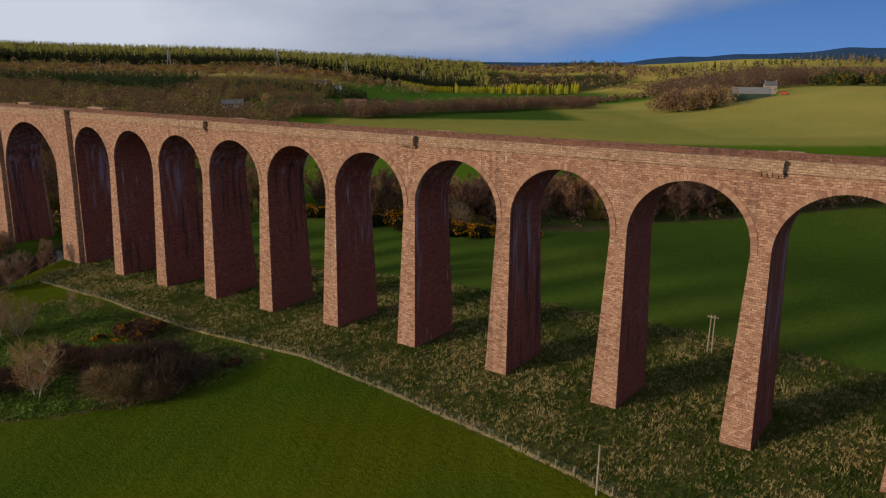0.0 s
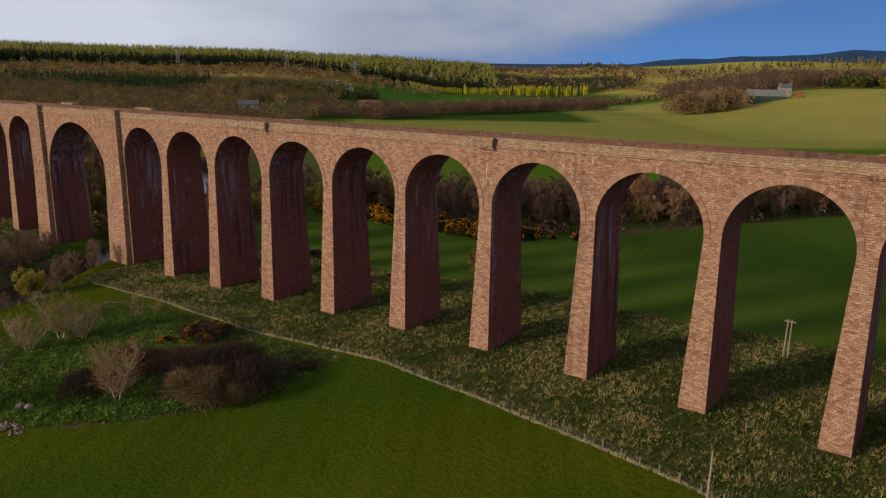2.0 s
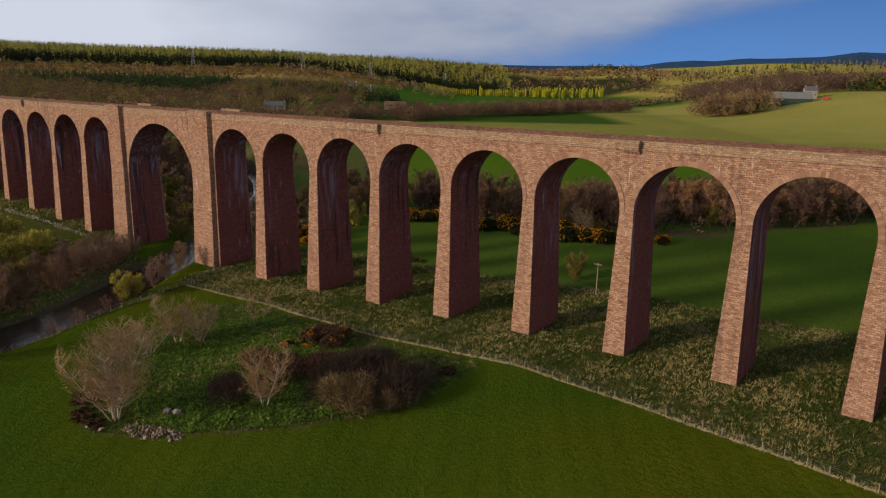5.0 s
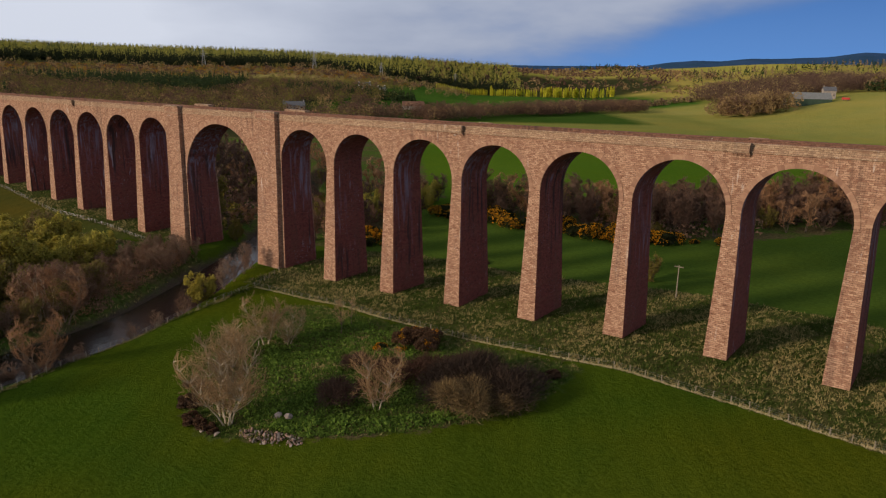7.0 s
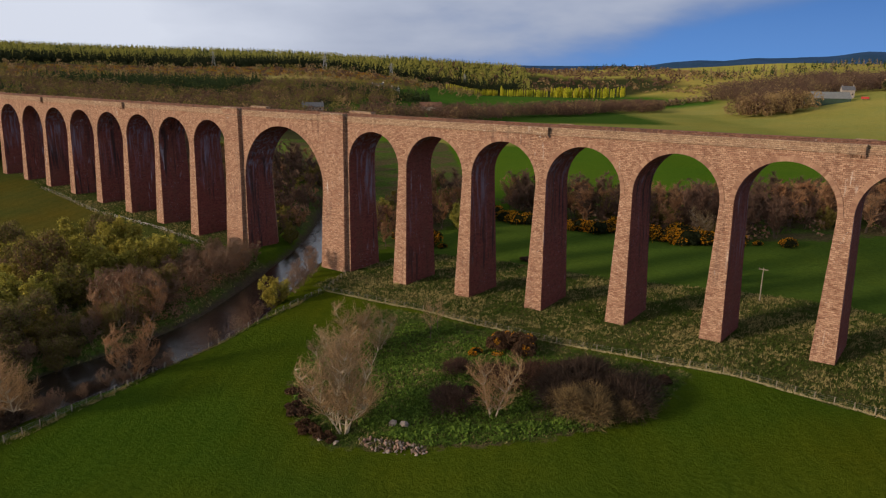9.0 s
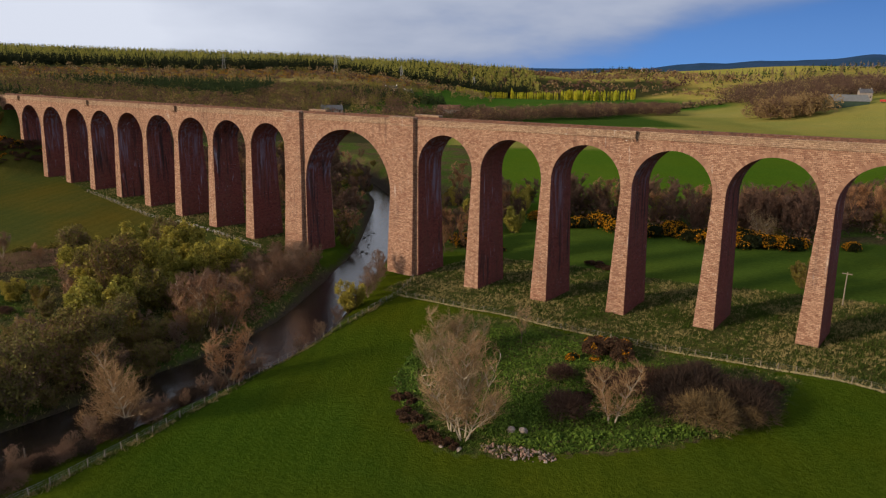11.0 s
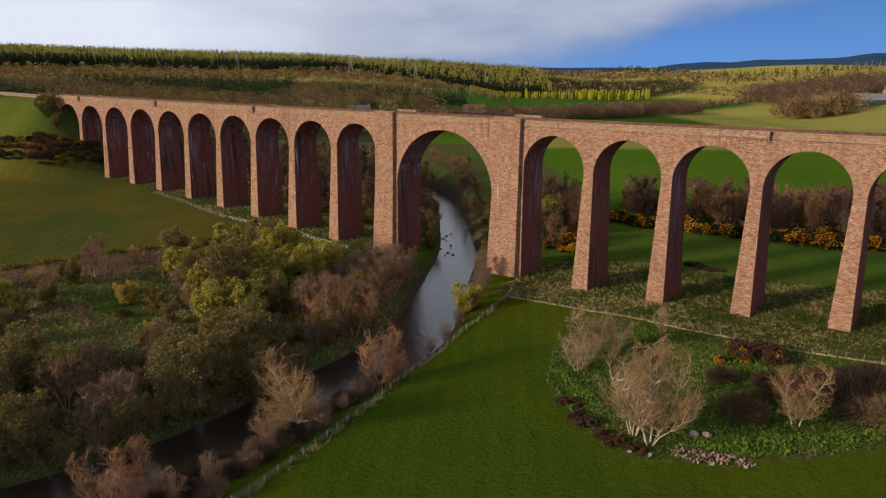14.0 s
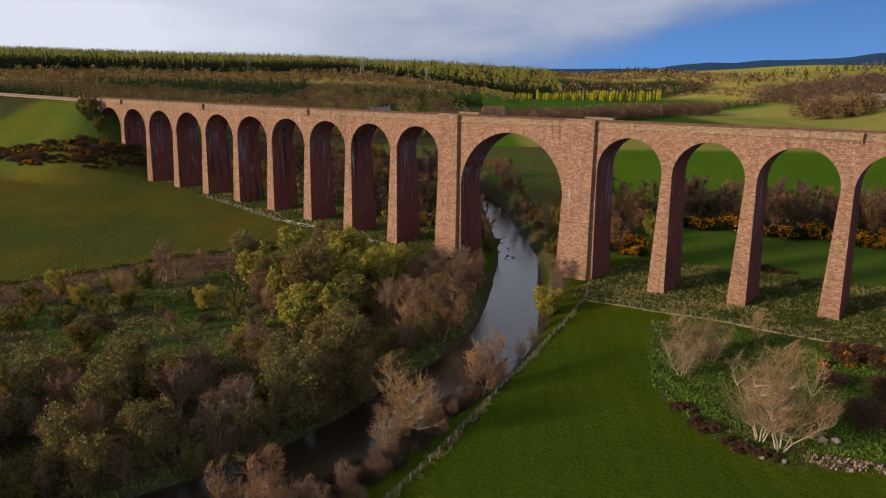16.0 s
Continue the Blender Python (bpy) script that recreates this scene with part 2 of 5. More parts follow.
def ground_material():
    k = Mat("meadows, rough grass and woodland floor", 1.0)
    k.b.inputs["Specular IOR Level"].default_value = 0.0
    p = k.position()
    big = k.noise(p, 0.022, 3, 0.5)
    mid = k.noise(p, 0.16, 4, 0.6)
    small = k.noise(p, 1.3, 5, 0.65)
    tiny = k.noise(p, 6.0, 4, 0.7)
    edge = k.span(k.noise(p, 0.55, 3, 0.6), 0.3, 0.7, -1.1, 1.1)
    # mown meadow with faint lines of the mower
    lines = k.n.new("ShaderNodeTexWave")
    lines.wave_type, lines.bands_direction = "BANDS", "X"
    lines.inputs["Scale"].default_value, lines.inputs["Distortion"].default_value, lines.inputs["Detail"].default_value = 0.085, 1.2, 2.0
    rot = k.n.new("ShaderNodeMapping")
    rot.inputs["Rotation"].default_value = (0, 0, radians(-32))
    k.l.new(p, rot.inputs["Vector"])
    k.l.new(rot.outputs["Vector"], lines.inputs["Vector"])
    field = k.attribute("landcover", True)
    c = k.mix(k.span(mid, 0.35, 0.7, 0, 0.45), field, k.mix(1.0, field, (1.2, 1.08, 0.8), "MULTIPLY"))
    here = k.n.new("ShaderNodeSeparateXYZ")
    k.l.new(p, here.inputs[0])
    mown = k.span(here.outputs["Y"], -6.0, 6.0, 1.0, 0.0)            # the front meadow alone is mown
    c = k.mix(k.span(k.noise(p, 0.007, 4, 0.6), 0.40, 0.62, 0, 0.55), c, k.mix(1.0, c, (0.62, 0.78, 0.62), "MULTIPLY"))
    c = k.mix(k.math("MULTIPLY", k.math("ADD", k.math("MULTIPLY", mown, 0.8), 0.2), k.span(big, 0.42, 0.62, 0, 0.8)), c, k.mix(1.0, c, (1.65, 1.12, 0.8), "MULTIPLY"))
    c = k.mix(k.math("MULTIPLY", mown, k.span(lines.outputs["Fac"], 0.3, 0.8, 0, 0.28)), c, k.mix(1.0, c, (0.72, 0.8, 0.75), "MULTIPLY"))
    c = k.mix(k.span(small, 0.38, 0.65, 0, 0.65), c, k.mix(1.0, c, (0.60, 0.66, 0.6), "MULTIPLY"))
    # rough pasture: green sward with straw tussocks
    straw = k.math("ADD", k.math("MULTIPLY", mid, 0.55), k.math("MULTIPLY", small, 0.6))
    rough = k.mix(k.span(straw, 0.50, 0.68), (0.042, 0.070, 0.012), (0.13, 0.115, 0.045))
    rough = k.mix(k.span(tiny, 0.35, 0.6, 0.5, 0), rough, (0.035, 0.045, 0.012))
    d = k.math("ADD", k.attribute("d_rough"), edge)
    c = k.mix(k.span(d, -0.4, 0.6), c, rough)
    # scrub floor: dead bracken, moss, brambles
    scrub = k.mix(k.span(k.noise(p, 0.09, 4, 0.6), 0.42, 0.6), (0.13, 0.105, 0.05), (0.09, 0.15, 0.025))
    scrub = k.mix(k.span(small, 0.4, 0.62, 0.6, 0), scrub, (0.03, 0.028, 0.014))
    d = k.math("ADD", k.attribute("d_scrub"), k.math("MULTIPLY", edge, 1.4))
    c = k.mix(k.span(d, -0.5, 0.9), c, scrub)
    # mud and stones by the water
    mud = k.mix(k.span(tiny, 0.4, 0.6), (0.035, 0.026, 0.018), (0.11, 0.09, 0.07))
    d = k.math("ADD", k.attribute("d_river"), k.math("MULTIPLY", edge, 0.6))
    c = k.mix(k.span(d, 2.6, 1.0), c, mud)
    k.bump(k.math("ADD", k.math("MULTIPLY", small, 1.0), k.math("MULTIPLY", tiny, 0.4)), 0.9, 0.5)
    return k.colour(c)


GROUND = ground_material()


def water_material():
    k = Mat("peaty river water", 0.06)
    p = k.position((1.0, 0.6, 1.0))
    h = k.noise(p, 0.9, 4, 0.6)
    h2 = k.noise(p, 4.5, 3, 0.6)
    k.b.inputs["Specular IOR Level"].default_value = 1.0
    k.b.inputs["IOR"].default_value = 1.45
    k.bump(k.math("ADD", h, k.math("MULTIPLY", h2, 0.35)), 0.6, 0.12)
    return k.colour(k.mix(h, (0.012, 0.010, 0.010), (0.03, 0.022, 0.016)))


WATER = water_material()


def plain(name, a, b, rough=0.85, scale=3.0, bump=0.3, metal=0.0):
    k = Mat(name, rough)
    f = k.noise(k.coords(), scale, 5, 0.6)
    k.b.inputs["Metallic"].default_value = metal
    if bump:
        k.bump(f, bump, 0.03)
    return k.colour(k.mix(k.span(f, 0.3, 0.7), a, b))


# ---- mesh helpers ----
def mesh_of(name, verts, faces, mats, slots=None, smooth=False):
    me = bpy.data.meshes.new(name)
    me.from_pydata(verts, [], faces)
    for m in mats:
        me.materials.append(m)
    if slots is not None:
        me.polygons.foreach_set("material_index", slots)
    if smooth:
        me.polygons.foreach_set("use_smooth", [True] * len(me.polygons))
    me.update()
    return me


def piece(name, me, parent=None, label="", loc=(0, 0, 0)):
    ob = new(name, me)
    ob.location = loc
    ob.parent = parent
    if label:
        ob["label"] = label
    return ob


def thing(name, label, category, group="", kind="", loc=(0, 0, 0)):
    ob = new(name)
    ob.location = loc
    return tagged(ob, label, category, group, kind)


def boxes(name, items, mats):
    """One mesh of boxes (x0, x1, y0, y1, z0, z1[, slot]) or of eight corners each."""
    v, f, s = [], [], []
    for it in items:
        b = len(v)
        if len(it) in (6, 7):
            x0, x1, y0, y1, z0, z1 = it[:6]
            v += [(x0, y0, z0), (x1, y0, z0), (x1, y1, z0), (x0, y1, z0), (x0, y0, z1), (x1, y0, z1), (x1, y1, z1), (x0, y1, z1)]
            s += [it[6] if len(it) == 7 else 0] * 6
        else:
            v += list(it)
            s += [0] * 6
        f += [(b, b + 3, b + 2, b + 1), (b + 4, b + 5, b + 6, b + 7), (b, b + 1, b + 5, b + 4), (b + 1, b + 2, b + 6, b + 5), (b + 2, b + 3, b + 7, b + 6), (b + 3, b, b + 4, b + 7)]
    return mesh_of(name, v, f, mats, s)


# ---- the lie of the land ----
def sstep(t):
    t = np.clip(t, 0.0, 1.0)
    return t * t * (3 - 2 * t)


RIVER = [(-190, 128), (-135, 116), (-88, 86), (-56, 50), (-30, 17), (-15, -9), (-0.5, -36), (4.5, -55), (5.2, -70), (6.5, -88), (5, -104), (-4, -132), (-22, -172), (-40, -260)]


def smooth_line(pts, n=12):
    p = np.array(pts, float)
    p = np.vstack([2 * p[0] - p[1], p, 2 * p[-1] - p[-2]])
    out = []
    for i in range(1, len(p) - 2):
        for j in range(n):
            t = j / n
            out.append(0.5 * (2 * p[i] + (p[i + 1] - p[i - 1]) * t + (2 * p[i - 1] - 5 * p[i] + 4 * p[i + 1] - p[i + 2]) * t * t + (3 * p[i] - p[i - 1] - 3 * p[i + 1] + p[i + 2]) * t ** 3))
    out.append(p[-2])
    return np.array(out)


RIVER_LINE = smooth_line(RIVER)


def line_distance(x, y, line):
    best = np.full(np.shape(x), 1e9)
    for (ax, ay), (bx, by) in zip(line[:-1], line[1:]):
        dx, dy = bx - ax, by - ay
        t = np.clip(((x - ax) * dx + (y - ay) * dy) / (dx * dx + dy * dy), 0, 1)
        best = np.minimum(best, np.hypot(x - ax - t * dx, y - ay - t * dy))
    return best


def inside_distance(x, y, poly):
    """Signed distance to a closed outline, positive inside."""
    d = line_distance(x, y, np.array(list(poly) + [poly[0]], float))
    inside = np.zeros(np.shape(x), bool)
    for (ax, ay), (bx, by) in zip(poly, list(poly[1:]) + [poly[0]]):
        if ay != by:
            inside ^= ((ay > y) != (by > y)) & (x < (bx - ax) * (y - ay) / (by - ay) + ax)
    return np.where(inside, d, -d)


def far_uv(x, y):
    """Depth and sideways place along the valley view."""
    return -0.598 * (x - 125) + 0.802 * (y + 120), 0.802 * (x - 125) + 0.598 * (y + 120)


def from_uv(u, v):
    return 125 - 0.598 * u + 0.802 * v, -120 + 0.802 * u + 0.598 * v


def river_half(y):
    """Half the width of the water, wider below the viaduct."""
    return np.interp(y, [-40, 0, 30], [5.9, 5.0, 4.2])


def ground(x, y):
    x, y = np.asarray(x, float), np.asarray(y, float)
    u, v = far_uv(x, y)
    right = 0.5 + 4.7 * sstep(x / 120) - 0.025 * np.clip(-y - 6, 0, 62)
    left = np.minimum(4.2 * (np.clip(-45 - x, 0, 400) / 87) ** 1.2, 8.5) - 0.5
    near = np.where(x > -22, right, left)
    near = near + 0.25 * np.sin(x * 0.11 + 1.0) * np.sin(y * 0.13) + 0.12 * np.sin(x * 0.31) * np.cos(y * 0.27)
    base = np.interp(u, [0, 215, 300, 430, 600, 800, 1200, 2000, 3000, 4000, 5200], [2, 2.5, 5, 8, 6, 3, -2, -4, -2, 4, 8])
    az = v / np.maximum(np.abs(u), 1.0)
    hill_r = (27 * sstep((u - 330) / 330) * sstep((v - 230) / 240) + 34 * sstep((u - 850) / 700) * sstep((v - 380) / 480)) * (1 - sstep((u - 1900) / 900))
    ridge = np.interp(az, [-0.75, -0.59, -0.36, -0.21, -0.14, -0.06, 0.006, 0.06, 0.13, 0.17, 0.26, 0.36], [74, 69, 59, 55, 48, 45, 40, 36, 30, 24, 8, 0])
    moor = np.minimum(ridge, np.interp(az, [-0.6, -0.36, -0.2, -0.1, -0.02, 0.04], [37, 34, 37, 30, 12, 0]))
    hill_l = moor * sstep((u - 540) / 760) + (ridge - moor) * sstep((u - 1230) / 360)
    hill_l = hill_l * (1 - 0.8 * sstep((u - 1800) / 700))
    crest = np.interp(az, [0.12, 0.20, 0.265, 0.30, 0.335, 0.37, 0.41, 0.46, 0.52, 0.56, 0.70], [18, 26, 34, 58, 74, 68, 90, 88, 108, 124, 140])
    mount = crest * sstep((u - 2900) / 900) * (1 + 0.03 * np.sin(az * 71))
    far = base + hill_l + hill_r + mount + 3.0 * np.sin(u * 0.013 + v * 0.004) * sstep((u - 500) / 800)
    b = sstep((u - 205) / 130)
    z = near * (1 - b) + far * b
    # railway banks beyond the two abutments
    for inner, sign, top in ((-226.0, -1, 34.2), (218.0, 1, 40.2)):
        dx = np.maximum(0, (inner - x) * sign) if sign > 0 else np.maximum(0, x - inner)
        dy = np.maximum(0, np.abs(y - 4.5) - 6.5)
        bank = top - np.hypot(dx, dy) / 1.18
        z = np.where(bank > z, bank, z)
    d = line_distance(x, y, RIVER_LINE)
    half = river_half(y)
    z = np.where(d < half + 7, -3.7 + (z + 3.7) * sstep((d - half + 2.2) / 7.5), z)
    return z


def ground_at(x, y):
    return float(ground(np.array([x]), np.array([y]))[0])


COPSE = [(24, -20), (31, -38), (36, -50), (48, -61), (58, -64), (70, -57), (80, -49), (87, -40), (91, -28), (91, -17), (60, -15.5), (30, -16)]
FRONT_FENCE = [(6.5, -14.3), (30, -14.0), (49, -14.6), (74, -15.4), (96, -14.3), (116, -15.4), (136, -17.6), (154, -20.4), (185, -25), (230, -32)]
RIVER_FENCE = [(6.5, -14.3), (10.5, -32), (13.2, -52), (16.5, -68), (19.4, -82), (22, -98), (23, -118), (20, -150)]
ROUGH = [(1, -13)] + FRONT_FENCE[1:] + [(230, 45), (172, 37), (138, 35), (103, 33), (70, 31), (48, 29), (20, 30), (2, 24)]
ROUGH_LEFT = [(-48, -6), (-102, -8), (-150, -4), (-215, 8), (-215, 20), (-48, 20)]
SCRUB_LEFT = [(-14, -6), (-48, -5), (-86, -20), (-86, -28), (-92, -60), (-98, -92), (-110, -150), (-60, -220), (6, -220), (14, -118), (16, -98), (12, -70), (8, -45), (2, -24)]
SCRUB_BACK = [(-48, 22), (-215, 22), (-240, 120), (-120, 200), (-40, 110), (8, 84), (38, 80), (67, 80), (89, 93), (115, 130), (156, 195), (170, 240), (110, 210), (70, 150), (30, 122), (-40, 92), (-10, 60), (-6, 30), (-10, 12)]


def landcover(x, y):
    """Base colours of the parcels of land."""
    u, v = far_uv(x, y)
    c = np.empty(x.shape + (3,))
    c[:] = (0.063, 0.103, 0.011)                                  # lush front meadow

    def lay(mask, col):
        c[mask] = col

    lay((y > 25) & (x > -30), (0.072, 0.122, 0.020))              # meadow behind the viaduct
    lay((x < -60) & (y < 20), (0.088, 0.100, 0.026))              # dry pasture on the far bank
    lay((u > 250) & (v > -140), (0.085, 0.16, 0.016))
    lay((x < -212) & (y < 60) & (y > -32) & (u < 480), (0.085, 0.12, 0.025))    # grassy railway bank
    lay((u > 395) & (v > -20), (0.26, 0.26, 0.07))              # paler hill pasture
    lay((u > 430) & (v > 230), (0.33, 0.31, 0.09))
    lay((u > 330) & (v < -60), (0.055, 0.06, 0.03))               # woodland floor
    lay((u > 560) & (v < 170) & (v > -110), (0.055, 0.105, 0.02))
    lay((u > 850) & (v < 320) & (v > -60), (0.065, 0.14, 0.022))  # fields before the poplars
    lay((u > 900) & (v > 300), (0.38, 0.32, 0.09))
    lay((u > 1000) & (v <= -60), (0.24, 0.18, 0.06))             # gorse moor
    lay((u > 1010) & (u < 1090) & (v < -150), (0.36, 0.29, 0.11))      # bleached moor grass
    lay((u > 1240) & (v <= 400), (0.05, 0.055, 0.025))
    lay((u > 1500) & (v > 60) & (v < 900), (0.40, 0.36, 0.09))
    lay((u > 2100), (0.05, 0.06, 0.03))
    lay((u > 2500), (0.040, 0.085, 0.19))                        # heather hills, with the blue haze of distance put into the colour
    return c


def build_ground():
    radii = np.concatenate([np.arange(0.0, 190, 1.9), 190 * 1.0225 ** np.arange(0, 150)])
    radii = radii[radii < 4900]
    radii = np.append(radii, 4900.0)
    m = 620
    ang = np.linspace(0, 2 * math.pi, m, endpoint=False)
    rr, aa = np.meshgrid(radii[1:], ang, indexing="ij")
    x = np.concatenate([[30.0], (30 + rr * np.cos(aa)).ravel()])
    y = np.concatenate([[-30.0], (-30 + rr * np.sin(aa)).ravel()])
    z = ground(x, y)
    k = len(radii) - 1
    i = np.arange(k - 1)[:, None] * m + 1
    j = np.arange(m)[None, :]
    jn = (j + 1) % m
    quads = np.stack([i + j, i + m + j, i + m + jn, i + jn], -1).reshape(-1, 4)
    me = bpy.data.meshes.new("ground")
    tris = [(0, 1 + a, 1 + (a + 1) % m) for a in range(m)]
    me.from_pydata(np.stack([x, y, z], -1), [], tris + quads.tolist())
    me.materials.append(GROUND)
    me.polygons.foreach_set("use_smooth", [True] * len(me.polygons))
    for name, val in (("d_rough", np.maximum(inside_distance(x, y, ROUGH), inside_distance(x, y, ROUGH_LEFT))),
                      ("d_scrub", np.maximum(np.maximum(inside_distance(x, y, COPSE), inside_distance(x, y, SCRUB_LEFT)), inside_distance(x, y, SCRUB_BACK))),
                      ("d_river", line_distance(x, y, RIVER_LINE) - river_half(y))):
        at = me.attributes.new(name, "FLOAT", "POINT")
        at.data.foreach_set("value", np.clip(val, -50, 50).astype(np.float32))
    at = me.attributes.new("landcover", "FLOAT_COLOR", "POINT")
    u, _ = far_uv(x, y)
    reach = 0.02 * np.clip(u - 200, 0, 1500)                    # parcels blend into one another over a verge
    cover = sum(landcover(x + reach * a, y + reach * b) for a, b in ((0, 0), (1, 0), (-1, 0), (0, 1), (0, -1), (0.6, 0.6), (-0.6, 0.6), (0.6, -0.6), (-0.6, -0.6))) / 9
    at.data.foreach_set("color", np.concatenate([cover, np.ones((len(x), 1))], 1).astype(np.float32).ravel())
    me.update()
    return tagged(new("ground", me), "green valley floor of meadows, rough grass and scrub", "ground", kind="structure")


build_ground()


def build_river():
    v, f = [], []
    for i, p in enumerate(RIVER_LINE):
        a = RIVER_LINE[max(i - 1, 0)]
        b = RIVER_LINE[min(i + 1, len(RIVER_LINE) - 1)]
        t = (b - a) / np.hypot(*(b - a))
        nx, ny = -t[1], t[0]
        for s in (-9.5, -4.0, 4.0, 9.5):
            v.append((p[0] + nx * s, p[1] + ny * s, -2.55))
        if i:
            q = 4 * i
            f += [(q - 4 + j, q + j, q + j + 1, q - 3 + j) for j in range(3)]
    return tagged(new("river", mesh_of("river", v, f, [WATER])), "dark peaty river reflecting the sky between scrubby banks", "river", kind="structure")


build_river()


# ---- the viaduct ----
def top(x):
    """Height of the parapet's top."""
    return 38.3 + 0.0145 * x + 0.000018 * x * x


WIDE = 9.0                                                    # from face to face
PIERS_RIGHT = [-0.3 + 17.76 * k for k in range(1, 13)]
PIERS_LEFT = [-62.25 - 17.95 * k for k in range(9)]
viaduct = thing("viaduct", "long red sandstone railway viaduct of tall round arches across the valley", "viaduct")


def pier_top(x):
    return top(x) - 3.25 - 7.73 - 0.30


def pier(x):
    zs = pier_top(x)
    zb = min(ground_at(x, yy) for yy in (-1.5, 4, 10)) - 0.8
    h = zs - zb
    rows = 7
    v, f, s = [], [], []
    for i in range(rows + 1):
        z = zs - h * i / rows
        a = 1.15 + 0.031 * (zs - z)
        b = 0.038 * (zs - z)
        v += [(x - a, -b, z), (x + a, -b, z), (x + a, WIDE + b, z), (x - a, WIDE + b, z)]
    for i in range(rows):
        for j in range(4):
            p, q = 4 * i + j, 4 * i + (j + 1) % 4
            f.append((p, p + 4, q + 4, q))
            # the two side faces take the stone with shade in its colour
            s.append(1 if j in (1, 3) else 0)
    f.append((0, 1, 2, 3))
    s.append(0)
    piece("pier", mesh_of("pier", v, f, [STONE, STONE_SHADED], s), viaduct)


def wedge(seed):
    r = random.Random(seed)
    w, d, out = 7.73 * math.pi / 52 * 0.47, 0.72 * (0.85 + 0.3 * r.random()), 0.05 + 0.06 * r.random()
    k = (7.73 + d) / 7.73
    co = []
    for yy in (-out, 0.25):
        co += [(-w, yy, 7.72), (w, yy, 7.72), (w * k, yy, 7.73 + d), (-w * k, yy, 7.73 + d)]
    return boxes("voussoir", [co], [VOUSSOIR])


WEDGES = [wedge(i) for i in range(5)]


def bay(x0, x1, a0, a1, crown, segs=28):
    """Wall and barrel of one arch; the wall runs from x0 to x1, the opening from a0 to a1."""
    c, r = (a0 + a1) / 2, (a1 - a0) / 2
    zs = crown - r
    pts = [(x0, pier_top(x0)), (a0 - 0.0005, pier_top(x0))] if x0 < a0 - 0.01 else []
    pts += [(c - r * math.cos(math.pi * i / segs), zs + r * math.sin(math.pi * i / segs)) for i in range(segs + 1)]
    if x1 > a1 + 0.01:
        pts += [(a1 + 0.0005, pier_top(x1)), (x1, pier_top(x1))]
    v, f, s = [], [], []
    for px, pz in pts:
        t = top(px) - 1.42
        v += [(px, 0, pz), (px, 0, t), (px, WIDE, t), (px, WIDE, pz)]
    for i in range(len(pts) - 1):
        p, q = 4 * i, 4 * i + 4
        f += [(p, q, q + 1, p + 1), (p + 1, q + 1, q + 2, p + 2), (p + 2, q + 2, q + 3, p + 3), (p + 3, q + 3, q, p)]
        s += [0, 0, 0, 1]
    e = 4 * (len(pts) - 1)
    f += [(0, 1, 2, 3), (e, e + 3, e + 2, e + 1)]
    s += [0, 0]
    ob = piece("arch", mesh_of("arch", v, f, [STONE, STONE_SHADED], s), viaduct)
    if 88 < c < 170:                                        # the nearest arches: each stone on its own
        n = 52
        for i in range(n):
            o = piece("voussoir", WEDGES[(i * 5 + int(c)) % 5], ob, loc=(c, 0, zs))
            o.rotation_euler = (0, math.pi * (i + 0.5) / n - math.pi / 2, 0)
        return
    rnd = random.Random(int(c * 10))
    n = max(30, int(math.pi * r / 0.45))
    ring, depth = [], 0.72 if r < 10 else 1.0
    for i in range(n):
        g0, g1 = math.pi * (i + 0.03) / n, math.pi * (i + 0.97) / n
        out = 0.05 + 0.05 * rnd.random()
        d = depth * (0.9 + 0.25 * rnd.random())
        co = []
        for yy in (-out, 0.25):
            for g, rad in ((g0, r - 0.01), (g1, r - 0.01), (g1, r + d), (g0, r + d)):
                co.append((c - rad * math.cos(g), yy, zs + rad * math.sin(g)))
        ring.append(co)
    piece("arch_ring", boxes("arch_ring", ring, [VOUSSOIR]), viaduct, "ring of dressed sandstone voussoirs")["kind"] = "stuff"


def strip(name, x0, x1, y0, y1, lo, hi, mat, label=""):
    """A wall piece that follows the slope of the deck."""
    n = max(1, int((x1 - x0) / 9))
    v, f = [], []
    for i in range(n + 1):
        x = x0 + (x1 - x0) * i / n
        t = top(x)
        v += [(x, y0, t + lo), (x, y1, t + lo), (x, y1, t + hi), (x, y0, t + hi)]
    for i in range(n):
        p, q = 4 * i, 4 * i + 4
        f += [(p, q, q + 3, p + 3)[::1], (p + 3, q + 3, q + 2, p + 2), (p + 2, q + 2, q + 1, p + 1), (p + 1, q + 1, q, p)]
    e = 4 * n
    f += [(0, 3, 2, 1), (e, e + 1, e + 2, e + 3)]
    return piece(name, mesh_of(name, v, f, [mat]), viaduct, label)


def parapets(x0, x1, far_gap=None):
    strip("string_course", x0, x1, -0.22, 0.4, -1.42, -1.18, STONE_PARAPET)
    strip("parapet", x0, x1, 0.02, 0.48, -1.18, -0.22, STONE_PARAPET, "pale weathered sandstone parapet wall")
    strip("coping", x0, x1, -0.07, 0.57, -0.22, 0.0, STONE_PARAPET)
    ends = [(x0, x1)] if far_gap is None else [(x0, far_gap[0]), (far_gap[1], x1)]
    strip("string_course", x0, x1, WIDE - 0.4, WIDE + 0.22, -1.42, -1.18, STONE_PARAPET)
    for a, b in ends:
        if b - a > 0.1:
            strip("parapet", a, b, WIDE - 0.48, WIDE - 0.02, -1.18, -0.22, STONE_DIRTY, "grimy dark inner face of the far parapet")
            strip("coping", a, b, WIDE - 0.57, WIDE + 0.07, -0.22, 0.0, STONE_DIRTY)


